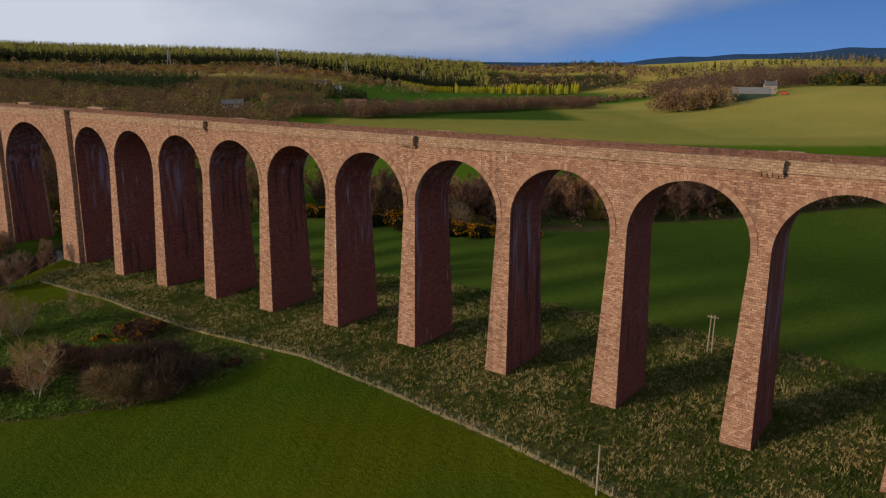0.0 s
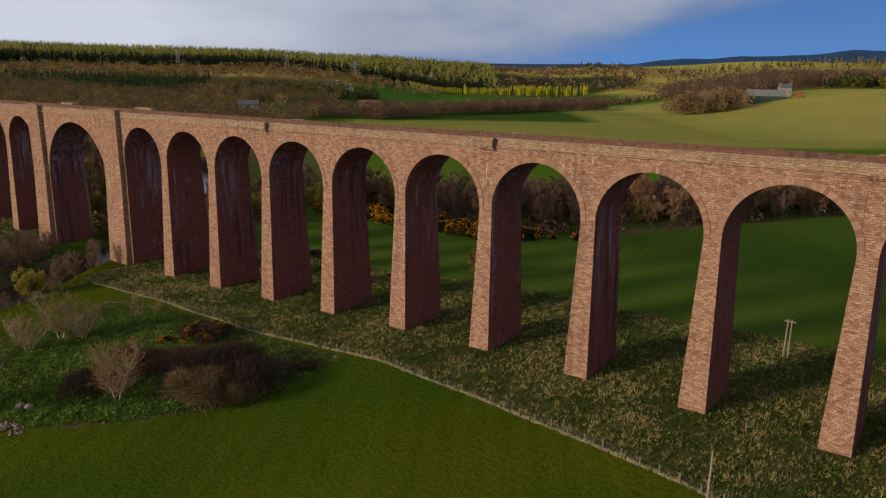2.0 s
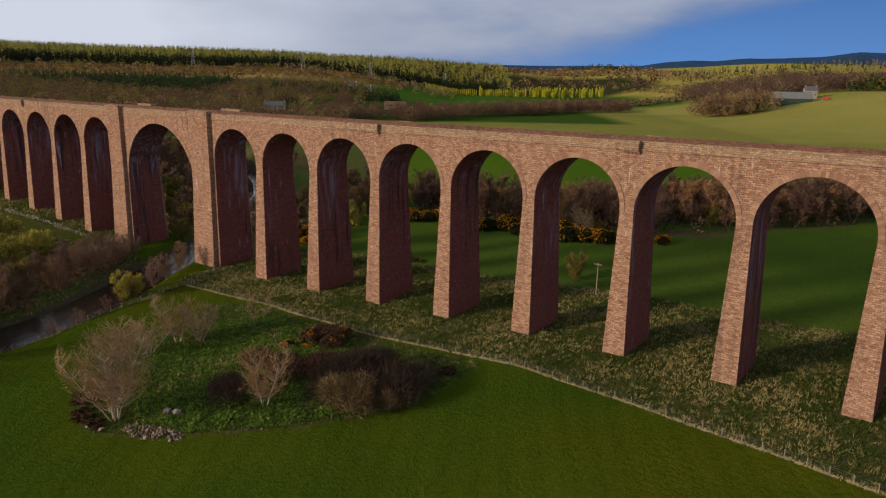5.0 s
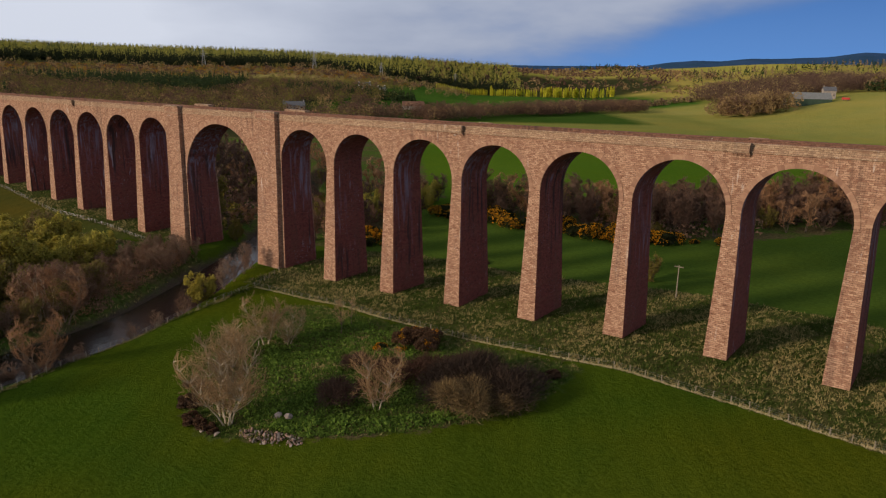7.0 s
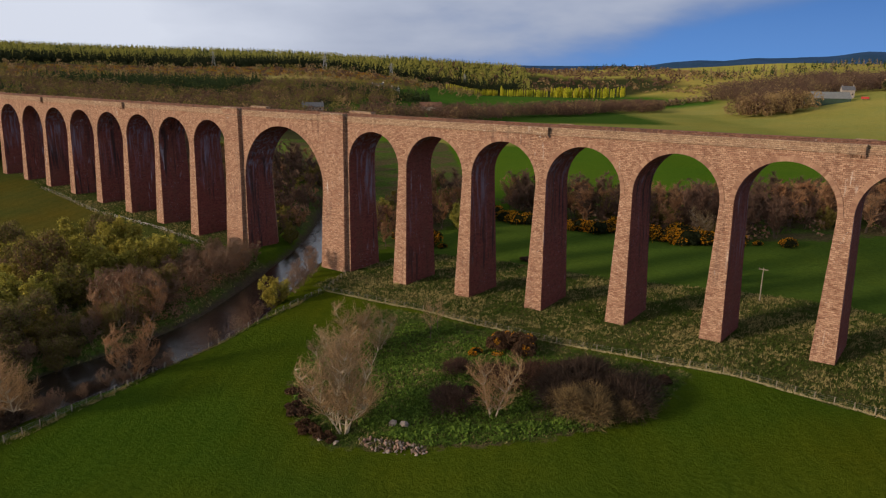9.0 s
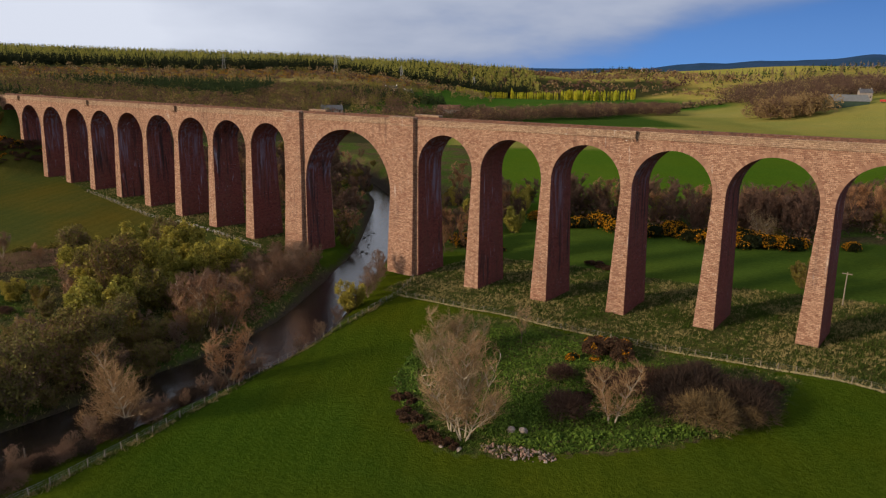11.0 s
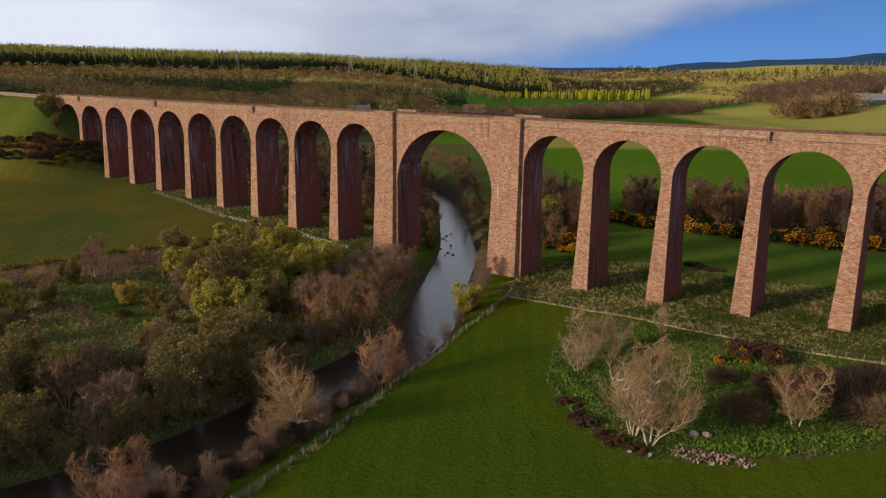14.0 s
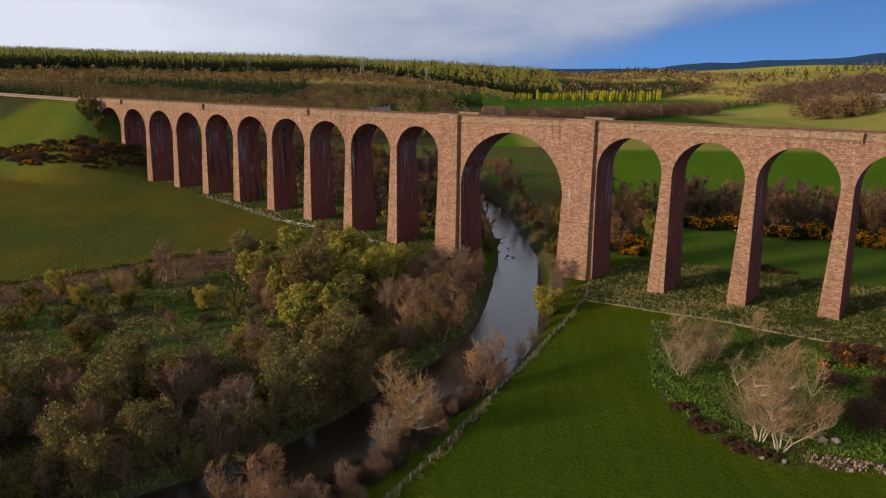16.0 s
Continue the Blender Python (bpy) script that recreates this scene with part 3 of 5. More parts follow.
CORBEL = boxes("corbel", [(-0.27, 0.27, 0.06, 0.56, 0.28, 0.51), (-0.24, 0.24, 0.30, 0.56, 0.0, 0.275)], [STONE])


def refuge(x):
    """A corbelled refuge over a pier, on both sides."""
    for y0, y1, yc in ((-0.80, -0.075, -0.60), (WIDE + 0.09, WIDE + 0.80, WIDE + 0.05)):
        strip("refuge", x - 1.4, x + 1.4, y0, y1, -1.2, -0.2, STONE_PARAPET, "corbelled stone refuge bay")
        strip("refuge_cap", x - 1.5, x + 1.5, y0 - 0.06 if y0 < 0 else y0 + 0.05, y1 if y0 < 0 else y1 + 0.1, -0.2, 0.06, STONE_PARAPET)
        t = top(x)
        strip("refuge_floor", x - 1.4, x + 1.4, y0, y1, -1.44, -1.2, STONE_PARAPET)
        for i in range(5):
            piece("corbel", CORBEL, viaduct, loc=(x - 1.2 + 0.6 * i, yc, t - 1.95))


# the great arch over the water
A0, A1 = -38.4, -7.9
bay(A0, A1, A0, A1, top(-23) - 3.55, 44)
parapets(A0, A1)


def great_pier(x0, x1, p0, p1):
    zb = min(ground_at(x0, 3), ground_at(x1, 3), ground_at((x0 + x1) / 2, 3)) - 2.0
    t = top((x0 + x1) / 2)
    v, f, s = [], [], []
    for z, b in ((t - 1.42, 0.0), (22, 0.0), (zb, 0.75)):
        v += [(x0 - b, -b * 0.9, z), (x1 + b, -b * 0.9, z), (x1 + b, WIDE + b, z), (x0 - b, WIDE + b, z)]
    for i in range(2):
        for j in range(4):
            p, q = 4 * i + j, 4 * i + (j + 1) % 4
            f.append((p, p + 4, q + 4, q))
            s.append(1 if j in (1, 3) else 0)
    f.append((0, 1, 2, 3))
    s.append(0)
    piece("great_pier", mesh_of("great_pier", v, f, [STONE, STONE_SHADED], s), viaduct)
    for sign in (-1, 1):
        face = 0.0 if sign < 0 else WIDE
        v, f = [], []
        for z, b in ((t + 0.15, 0.0), (20, 0.05), (zb, 0.85)):
            y1 = face + sign * (1.05 + b)
            y0 = face - sign * 0.3
            lo, hi = min(y0, y1), max(y0, y1)
            v += [(p0 - b * 0.6, lo, z), (p1 + b * 0.6, lo, z), (p1 + b * 0.6, hi, z), (p0 - b * 0.6, hi, z)]
        for i in range(2):
            for j in range(4):
                p, q = 4 * i + j, 4 * i + (j + 1) % 4
                f.append((p, p + 4, q + 4, q))
        f.append((0, 1, 2, 3))
        piece("pilaster", mesh_of("pilaster", v, f, [STONE]), viaduct, "full-height projecting sandstone pilaster")
        lo, hi = (face - 1.25, face + 0.5) if sign < 0 else (face - 0.5, face + 1.25)
        piece("pilaster_cap", boxes("pilaster_cap", [(p0 - 0.15, p1 + 0.15, lo, hi, t + 0.15, t + 0.5), (p0 - 0.12, p1 + 0.12, lo + 0.05, hi - 0.05, t - 1.5, t - 1.2)], [STONE_PARAPET]), viaduct)
    parapets(x0, x1)


great_pier(-46.1, -38.4, -45.4, -39.15)
great_pier(-7.9, 0.8, -7.15, 0.0)


def run_of_arches(edges):
    """edges: pier centres and the faces that the first and last arch spring from."""
    for a, b, at, bt in edges:
        c = (a + b) / 2
        crown = top(c) - 3.25
        bay(at, bt, a, b, crown)
        parapets(at, bt)


edges = []
for i, p in enumerate(PIERS_RIGHT):
    a = 0.8 if i == 0 else PIERS_RIGHT[i - 1] + 1.15
    edges.append((a, p - 1.15, 0.8 if i == 0 else PIERS_RIGHT[i - 1], p))
for i, p in enumerate(PIERS_LEFT):
    b = -46.1 if i == 0 else PIERS_LEFT[i - 1] - 1.15
    edges.append((p + 1.15, b, p, -46.1 if i == 0 else PIERS_LEFT[i - 1]))
edges.append((-222.4, PIERS_LEFT[-1] - 1.15, -222.4, PIERS_LEFT[-1]))
run_of_arches(edges)
for p in PIERS_RIGHT + PIERS_LEFT:
    pier(p)
for p in PIERS_RIGHT[2::3] + PIERS_LEFT[2::3]:
    refuge(p)


def abutment(x0, x1, p):
    zb = 5.0
    t = top((x0 + x1) / 2)
    piece("abutment", boxes("abutment", [(x0, x1, 0, WIDE, zb, t - 1.42)], [STONE]), viaduct)
    for q in p:
        piece("pilaster", boxes("pilaster", [(q - 1.3, q + 1.3, -0.7, 0.3, zb, t + 0.1), (q - 1.45, q + 1.45, -0.9, 0.5, t + 0.1, t + 0.45)], [STONE]), viaduct)
    parapets(x0, x1)


abutment(-238.0, -222.4, (-225.5, -235.5))
abutment(PIERS_RIGHT[-1], PIERS_RIGHT[-1] + 12, (PIERS_RIGHT[-1] + 3,))
piece("deck", mesh_of("deck", [(-238, 0.5, top(-238) - 1.35), (225, 0.5, top(225) - 1.35), (225, 8.5, top(225) - 1.35), (-238, 8.5, top(-238) - 1.35),
                               (-6, 0.5, top(-6) - 1.35), (-6, 8.5, top(-6) - 1.35)], [(0, 4, 5, 3), (4, 1, 2, 5)], [plain("track ballast", (0.09, 0.08, 0.075), (0.2, 0.18, 0.16), 0.95, 4.0)]), viaduct)


def trackbed():
    """The railway's gravel bed on top of the bank, with its edging of stone."""
    gravel = plain("pale track gravel", (0.34, 0.30, 0.25), (0.20, 0.175, 0.145), 0.95, 3.0, 0.5)
    ob = tagged(new("trackbed", boxes("trackbed", [(-372, -238.2, 0.4, 8.6, 33.6, 34.45)], [gravel])), "pale gravel bed of the old railway on its bank", "trackbed", kind="structure")
    piece("edging", boxes("edging", [(-372, -238.2, -0.1, 0.35, 33.6, 34.75)], [STONE_PARAPET]), ob)
    piece("edging", boxes("edging", [(-372, -238.2, 8.65, 9.1, 33.6, 34.75)], [STONE_PARAPET]), ob)


trackbed()

# ---- plants: materials ----
def leafy(name, a, b, rough=0.8, glow=0.25):
    """Leaves or twigs: each blade takes its own shade, each plant its own cast."""
    k = Mat(name, rough)
    c = k.mix(k.island(), a, b)
    c = k.mix(k.math("MULTIPLY", k.each(), 0.45), c, k.mix(1.0, c, (1.25, 0.95, 0.7), "MULTIPLY"))
    k.b.inputs["Specular IOR Level"].default_value = 0.15
    return k.thin(c, glow)


def ground_blades(name, a, b, straw, s0=0.545, s1=0.63):
    """Grass that follows the same patches of straw as the sward beneath."""
    k = Mat(name, 0.9)
    p = k.position()
    f = k.math("ADD", k.math("MULTIPLY", k.noise(p, 0.10, 3, 0.5), 0.5), k.math("ADD", k.math("MULTIPLY", k.noise(p, 0.75, 2, 0.5), 0.5), k.math("MULTIPLY", k.island(), 0.14)))
    c = k.mix(k.island(), a, b)
    c = k.mix(k.span(f, s0, s1), c, straw)
    k.b.inputs["Specular IOR Level"].default_value = 0.1
    return k.thin(c, 0.3)


BARK_PALE = plain("pale birch bark", (0.50, 0.43, 0.32), (0.32, 0.265, 0.19), 0.9, 2.0, 0.2)
BARK_MID = plain("weathered tan bark", (0.30, 0.225, 0.15), (0.17, 0.125, 0.085), 0.9, 2.0, 0.2)
BARK_DARK = plain("grey-brown bark", (0.16, 0.125, 0.09), (0.07, 0.055, 0.04), 0.9, 2.0, 0.2)
TWIG_PALE = leafy("pale grey-brown twigs", (0.44, 0.33, 0.20), (0.23, 0.165, 0.10))
TWIG_BROWN = leafy("pinkish-brown twigs", (0.29, 0.19, 0.135), (0.14, 0.094, 0.068))
TWIG_RUST = leafy("rust-brown budding twigs", (0.38, 0.22, 0.12), (0.20, 0.12, 0.07))
TWIG_FAR = leafy("dark purple-brown twigs", (0.185, 0.115, 0.085), (0.085, 0.058, 0.045))
TWIG_DARK = leafy("dark thicket twigs", (0.075, 0.052, 0.04), (0.035, 0.028, 0.022))
LEAF_WILLOW = leafy("fresh yellow-green leaves", (0.44, 0.41, 0.08), (0.22, 0.22, 0.045))
LEAF_OLIVE = leafy("olive spring leaves", (0.22, 0.19, 0.04), (0.11, 0.105, 0.025))
LEAF_DARK = leafy("dark green spiny leaves", (0.030, 0.038, 0.012), (0.016, 0.022, 0.008))
LEAF_HERB = leafy("bright green nettles and docks", (0.15, 0.26, 0.04), (0.055, 0.115, 0.018))
FLOWER = leafy("yellow-orange gorse flowers", (0.85, 0.44, 0.012), (0.60, 0.25, 0.01))
NEEDLE = leafy("conifer needles", (0.050, 0.080, 0.026), (0.022, 0.040, 0.014))
POPLAR = leafy("young poplar leaves", (0.66, 0.66, 0.06), (0.42, 0.46, 0.04))
GRASS = ground_blades("tussock grass", (0.042, 0.075, 0.012), (0.085, 0.115, 0.02), (0.35, 0.29, 0.125))
GRASS_GREEN = ground_blades("green copse grass", (0.05, 0.095, 0.014), (0.09, 0.14, 0.022), (0.36, 0.30, 0.13), 0.62, 0.70)
STRAW = ground_blades("dead pale grass", (0.55, 0.47, 0.27), (0.36, 0.30, 0.15), (0.60, 0.52, 0.30))
BRACKEN = leafy("dead red-brown bracken", (0.105, 0.062, 0.036), (0.055, 0.035, 0.022))


# ---- plants: shapes ----
def unit(a):
    return a / np.maximum(np.linalg.norm(a, axis=-1, keepdims=True), 1e-9)


def soup(name, tris, mats, slots=None):
    """A mesh of loose triangles, (n, 3, 3)."""
    n = len(tris)
    me = bpy.data.meshes.new(name)
    me.vertices.add(3 * n)
    me.vertices.foreach_set("co", np.ascontiguousarray(tris, dtype=np.float32).ravel())
    me.loops.add(3 * n)
    me.loops.foreach_set("vertex_index", np.arange(3 * n, dtype=np.int32))
    me.polygons.add(n)
    me.polygons.foreach_set("loop_start", np.arange(0, 3 * n, 3, dtype=np.int32))
    for m in mats:
        me.materials.append(m)
    if slots is not None:
        me.polygons.foreach_set("material_index", np.asarray(slots, dtype=np.int32))
    me.update(calc_edges=True)
    return me


def slivers(rng, p, d, length, width):
    """Thin triangles from the points p along d."""
    n = len(p)
    side = unit(np.cross(d, rng.normal(size=(n, 3)))) * (np.asarray(width).reshape(-1, 1) / 2)
    tip = p + d * np.asarray(length).reshape(-1, 1)
    return np.stack([p - side, p + side, tip], 1)


def flakes(rng, p, size):
    """Small triangles turned every way."""
    n = len(p)
    a = unit(rng.normal(size=(n, 3)))
    b = unit(np.cross(a, rng.normal(size=(n, 3))))
    s = np.asarray(size).reshape(-1, 1) * np.ones((n, 1))
    return np.stack([p - a * s * 0.6 - b * s * 0.35, p + a * s * 0.6 - b * s * 0.35, p + b * s * 0.75], 1)


def prisms(segs, sides):
    """Tapered limbs from (p, q, r0, r1)."""
    v, f = [], []
    for p, q, r0, r1 in segs:
        d = Vector(q - p).normalized()
        a = d.orthogonal().normalized()
        b = d.cross(a)
        k = len(v)
        for c, r in ((p, r0), (q, r1)):
            for i in range(sides):
                g = 2 * math.pi * i / sides
                v.append(tuple(Vector(c) + a * (r * math.cos(g)) + b * (r * math.sin(g))))
        f += [(k + i, k + (i + 1) % sides, k + sides + (i + 1) % sides, k + sides + i) for i in range(sides)]
    return v, f


def bend(rng, p, d, length, r, steps, wander, lift=0.0):
    """A crooked limb: its segments and points along it."""
    segs, pts = [], [(p, d)]
    for i in range(steps):
        d = unit(d + rng.normal(size=3) * wander + np.array([0, 0, lift]))
        q = p + d * (length / steps)
        r1 = r * 0.74
        segs.append((p, q, r, r1))
        p, r = q, r1
        pts.append((p, d))
    return segs, pts


def tree_form(seed, h, stems, lean, limbs, branches, twigs, twig_len, width=0.045, low=0.3, spread=None):
    rng = np.random.default_rng(seed)
    thick, thin, tp, td = [], [], [], []
    for s in range(stems):
        g = 2 * math.pi * (s + rng.random() * 0.6) / stems
        t = lean * (0.45 + 0.8 * rng.random()) if stems > 1 else 0.05
        d = np.array([math.cos(g) * math.sin(t), math.sin(g) * math.sin(t), math.cos(t)])
        base = np.array([math.cos(g), math.sin(g), 0.0]) * (0.16 * stems ** 0.6 if stems > 1 else 0.0) + np.array([0, 0, -0.25])
        seg, pts = bend(rng, base, d, h * (0.72 + 0.2 * rng.random()), (0.015 * h / stems ** 0.4 + 0.03 if stems > 1 else 0.012 * h + 0.02), 6, 0.10, 0.03)
        thick += seg
        for _ in range(limbs):
            i = int(low * 6 + rng.random() * (6.4 - low * 6))
            i = min(i, 6)
            p0, d0 = pts[i]
            out = unit(np.array([*rng.normal(size=2), 0.0]))
            ld = unit(d0 * (0.85 + 0.5 * rng.random()) + out * (0.55 + 0.4 * rng.random()))
            if spread is not None:
                ld = unit(d0 * 0.55 + out * spread * (0.7 + 0.6 * rng.random()) + np.array([0, 0, 0.25]))
            ll = h * (0.20 + 0.16 * rng.random()) * (1.15 - 0.45 * i / 6)
            seg2, pts2 = bend(rng, p0, ld, ll, 0.0052 * h, 4, 0.14, 0.10)
            thick += seg2[:2]
            thin += seg2[2:]
            for _ in range(branches):
                p1, d1 = pts2[int(rng.integers(1, 5))]
                bd = unit(d1 + rng.normal(size=3) * 0.55 + np.array([0, 0, 0.15]))
                bl = h * (0.07 + 0.07 * rng.random())
                seg3, pts3 = bend(rng, p1, bd, bl, 0.0024 * h, 2, 0.2)
                thin += seg3
                for q, dd in pts3:
                    for _ in range(twigs):
                        tp.append(q)
                        td.append(unit(dd + rng.normal(size=3) * 0.5 + np.array([0, 0, 0.25])))
    tp, td = np.array(tp), np.array(td)
    tw = slivers(rng, tp, td, twig_len * (0.5 + rng.random(len(tp))), width * (0.6 + 0.8 * rng.random(len(tp))))
    return rng, thick, thin, tw, tp


def rounded(v, h, oval):
    """Draws the ends of the branches in towards an egg-shaped crown, oval times the height in half-width."""
    v = np.asarray(v, float).reshape(-1, 3)
    if oval is None:
        return v
    c, a = np.array([0, 0, 0.56 * h]), np.array([oval * h, oval * h, 0.44 * h])
    q = (v - c) / a
    r = np.linalg.norm(q, axis=1, keepdims=True)
    lobes = 1 + 0.10 * np.sin(3.1 * v[:, :1] / (0.2 * h)) * np.sin(2.3 * v[:, 1:2] / (0.2 * h) + v[:, 2:] / (0.17 * h))
    keep = np.where(v[:, 2:] < 0.4 * h, 1.0, lobes)
    lim = 0.72 * keep
    new_r = np.where(r > lim, lim + (1.02 * keep - lim) * np.tanh((r - lim) / (1.02 * keep - lim)), r)
    low = np.clip(v[:, 2:] / (0.22 * h), 0, 1)                     # the foot of the stems stays where it is
    return v + low * (c + q * (new_r / np.maximum(r, 1e-6)) * a - v)


def make_tree(name, label, category, seed, h, stems, lean, limbs, branches, twigs, twig_len, bark, twigmat, leafmat=None, leaves=0, leaf=0.25, width=0.045, low=0.3, oval=None, limbmat=None, spread=None):
    rng, thick, thin, tw, tp = tree_form(seed, h, stems, lean, limbs, branches, twigs, twig_len, width, low, spread)
    ob = thing(name, label, category)
    v, f = prisms(thick, 5)
    piece("trunk", mesh_of("trunk", rounded(v, h, oval), f, [bark]), ob)
    v, f = prisms(thin, 3)
    v = rounded(v, h, oval)
    tw = rounded(tw.reshape(-1, 3), h, oval).reshape(-1, 3, 3)
    tri = [np.array([[v[a], v[b], v[c]], [v[a], v[c], v[d]]]) for a, b, c, d in f]
    tris, slots = [tw], [np.zeros(len(tw), int)]
    if tri:
        tri = np.concatenate(tri)
        tris.append(tri)
        slots.append(np.full(len(tri), 2 if limbmat and leaves else 1 if limbmat else 0))
    mats = [twigmat]
    if leaves:
        pick = rng.integers(0, len(tp), leaves)
        lp = rounded(tp[pick], h, oval) + rng.normal(size=(leaves, 3)) * (0.035 * h)
        fl = flakes(rng, lp, leaf * (0.6 + 0.8 * rng.random(leaves)))
        tris.append(fl)
        slots.append(np.ones(len(fl), int))
        mats.append(leafmat)
    if limbmat:
        mats.append(limbmat)
    piece("crown", soup("crown", np.concatenate(tris), mats, np.concatenate(slots)), ob)
    return ob


def lumps(rng, r, h, n):
    """Centres and sizes of the lumps that a bush is made of."""
    out = []
    for i in range(n):
        g, q = rng.random() * 6.28, r * 0.72 * math.sqrt(rng.random())
        s = (0.38 + 0.3 * rng.random()) * min(r, h)
        out.append((np.array([q * math.cos(g), q * math.sin(g), max(s * 0.5, (h - s) * (1 - 0.6 * (q / r) ** 2) * (0.6 + 0.4 * rng.random()))]), s))
    return out


def make_bush(name, label, category, seed, r, h, n, mat, size, flower=0.0, sliver=False, count=9):
    rng = np.random.default_rng(seed)
    ls = lumps(rng, r, h, count)
    p, out = [], []
    for i in range(n):
        c, s = ls[int(rng.integers(0, len(ls)))]
        d = unit(rng.normal(size=3))
        d[2] = abs(d[2]) if rng.random() < 0.75 else d[2]
        q = c + d * s * (0.55 + 0.5 * rng.random() ** 0.5) * np.array([1, 1, 0.85])
        if q[2] > 0.02:
            p.append(q)
            out.append(d)
    p, out = np.array(p), np.array(out)
    ob = thing(name, label, category)
    tri = slivers(rng, p, unit(out + rng.normal(size=p.shape) * 0.5), size * (1.6 + 1.6 * rng.random(len(p))), size * 0.16) if sliver else flakes(rng, p, size * (0.6 + 0.8 * rng.random(len(p))))
    piece("foliage", soup("foliage", tri, [mat]), ob)
    if flower:
        zone = np.sin(p[:, 0] * 1.7 + seed) + np.sin(p[:, 1] * 1.9 + 2 * seed) + (p[:, 2] / h) * 1.4
        pick = np.nonzero((zone > np.quantile(zone, 1 - flower)) & (rng.random(len(p)) < 0.8))[0]
        piece("blossom", soup("blossom", flakes(rng, p[pick] + out[pick] * size * 0.35, size * (0.45 + 0.5 * rng.random(len(pick)))), [FLOWER]), ob, "clusters of yellow-orange gorse flowers")
    else:
        segs = []
        for c, s in ls:
            segs += bend(rng, np.array([c[0] * 0.3, c[1] * 0.3, -0.15]), unit(c + np.array([0, 0, 0.3])), float(np.linalg.norm(c)), 0.05, 3, 0.12)[0]
        v, f = prisms(segs, 4)
        piece("stemwork", mesh_of("stemwork", v, f, [BARK_DARK]), ob)["kind"] = "stuff"
    return ob


USED = {}


def plant(proto, x, y, scale=1.0, turn=None, label="", group="", sink=0.05, flat=1.0):
    """Stands the thing itself at its first place, and copies of it at the others."""
    turn = (x * 12.9898 + y * 78.233) % 6.283 if turn is None else turn
    m = Matrix.LocRotScale((x, y, ground_at(x, y) - sink), Euler((0, 0, turn)), (scale, scale, scale * flat))
    if proto.name in USED:
        ob = copy_thing(proto, m)
    else:
        USED[proto.name] = True
        proto.matrix_basis = m
        ob = proto
    return tagged(ob, label, "", group)


# ---- the copse in the meadow ----
TWIG_ASH = leafy("fine tan twigs", (0.40, 0.29, 0.165), (0.22, 0.155, 0.09))
ASH = [make_tree("bare_tree", "tall many-stemmed bare tree with a round crown of pale branches", "tree", 11 + i, 15.5, 5, 0.50, 20, 7, 4, 1.1, BARK_PALE, TWIG_ASH, width=0.030, low=0.16, oval=0.43, limbmat=TWIG_PALE, spread=0.95) for i in range(2)]
SMALL_ASH = [make_tree("bare_tree", "small bare tree with a round crown of pale branches", "tree", 31 + i, 8.2, 2 + 2 * i, 0.42, 34 - 14 * i, 6, 3, 0.8, BARK_PALE, TWIG_ASH, width=0.026, low=0.14, oval=0.47, limbmat=TWIG_PALE, spread=0.95) for i in range(2)]
FAINT = make_tree("bare_tree", "thin leafless sapling with an airy crown beside the fence", "tree", 41, 7.5, 1, 0.1, 16, 5, 3, 0.8, BARK_DARK, TWIG_PALE, width=0.025)
THICKET = [make_bush("thicket", "dense dark brown leafless thicket in the copse", "bush", 51 + i, 4.2, 4.6, 5200, TWIG_DARK, 0.42, sliver=True, count=14) for i in range(2)]
THICKET_TAN = make_bush("thicket", "rounded tan-brown leafless bush among darker thickets", "bush", 55, 3.4, 4.8, 5200, leafy("tan twigs", (0.24, 0.175, 0.085), (0.12, 0.09, 0.048)), 0.40, sliver=True, count=10)
THICKET_RED = make_bush("thicket", "low red-brown leafless shrub in rough grass", "bush", 57, 2.3, 2.8, 3200, leafy("red-brown twigs", (0.12, 0.07, 0.05), (0.065, 0.04, 0.03)), 0.34, sliver=True, count=8)
GORSE = [make_bush("gorse_bush", "dark green gorse bush thick with orange-yellow flowers", "gorse", 61 + i, 2.0, 2.1, 2600, LEAF_DARK, 0.24, flower=0.45 + 0.12 * i, count=10) for i in range(3)]
GORSE_THIN = make_bush("gorse_bush", "leggy brown gorse bush with few orange flowers", "gorse", 66, 2.2, 3.2, 2600, BRACKEN, 0.24, flower=0.10, count=9)
BRAMBLE = make_bush("bramble", "low sprawl of dead brown bracken and brambles", "bush", 68, 2.6, 1.1, 2000, BRACKEN, 0.26, count=12)

plant(ASH[0], 57.4, -59.8, 1.0, 0.4)
plant(ASH[1], 54.6, -58.6, 0.90, 2.0)
plant(SMALL_ASH[1], 38.2, -42.6, 1.05, 1.0)
plant(SMALL_ASH[0], 37.4, -36.4, 1.30, 2.2)
plant(SMALL_ASH[1], 40.5, -34.0, 0.95, 3.2)
plant(SMALL_ASH[0], 72.5, -45.4, 0.98, 5.0)
plant(FAINT, 46.1, -25.8, 1.0)
plant(FAINT, 44.0, -21.0, 0.8)
for x, y, s in ((77.3, -37.2, 0.95), (81.0, -33.2, 1.15), (85.4, -33.8, 1.0), (75.2, -33.4, 0.85), (87.2, -30.0, 0.85), (79.0, -29.5, 0.9)):
    plant(THICKET[int(-y) % 2], x, y, s * 1.1, group="thickets in the copse")
plant(THICKET_TAN, 82.6, -39.2, 1.2)
plant(THICKET_TAN, 87.6, -36.0, 0.62)
plant(THICKET_RED, 66.0, -46.9, 1.3)
plant(THICKET_RED, 68.0, -36.5, 1.05)
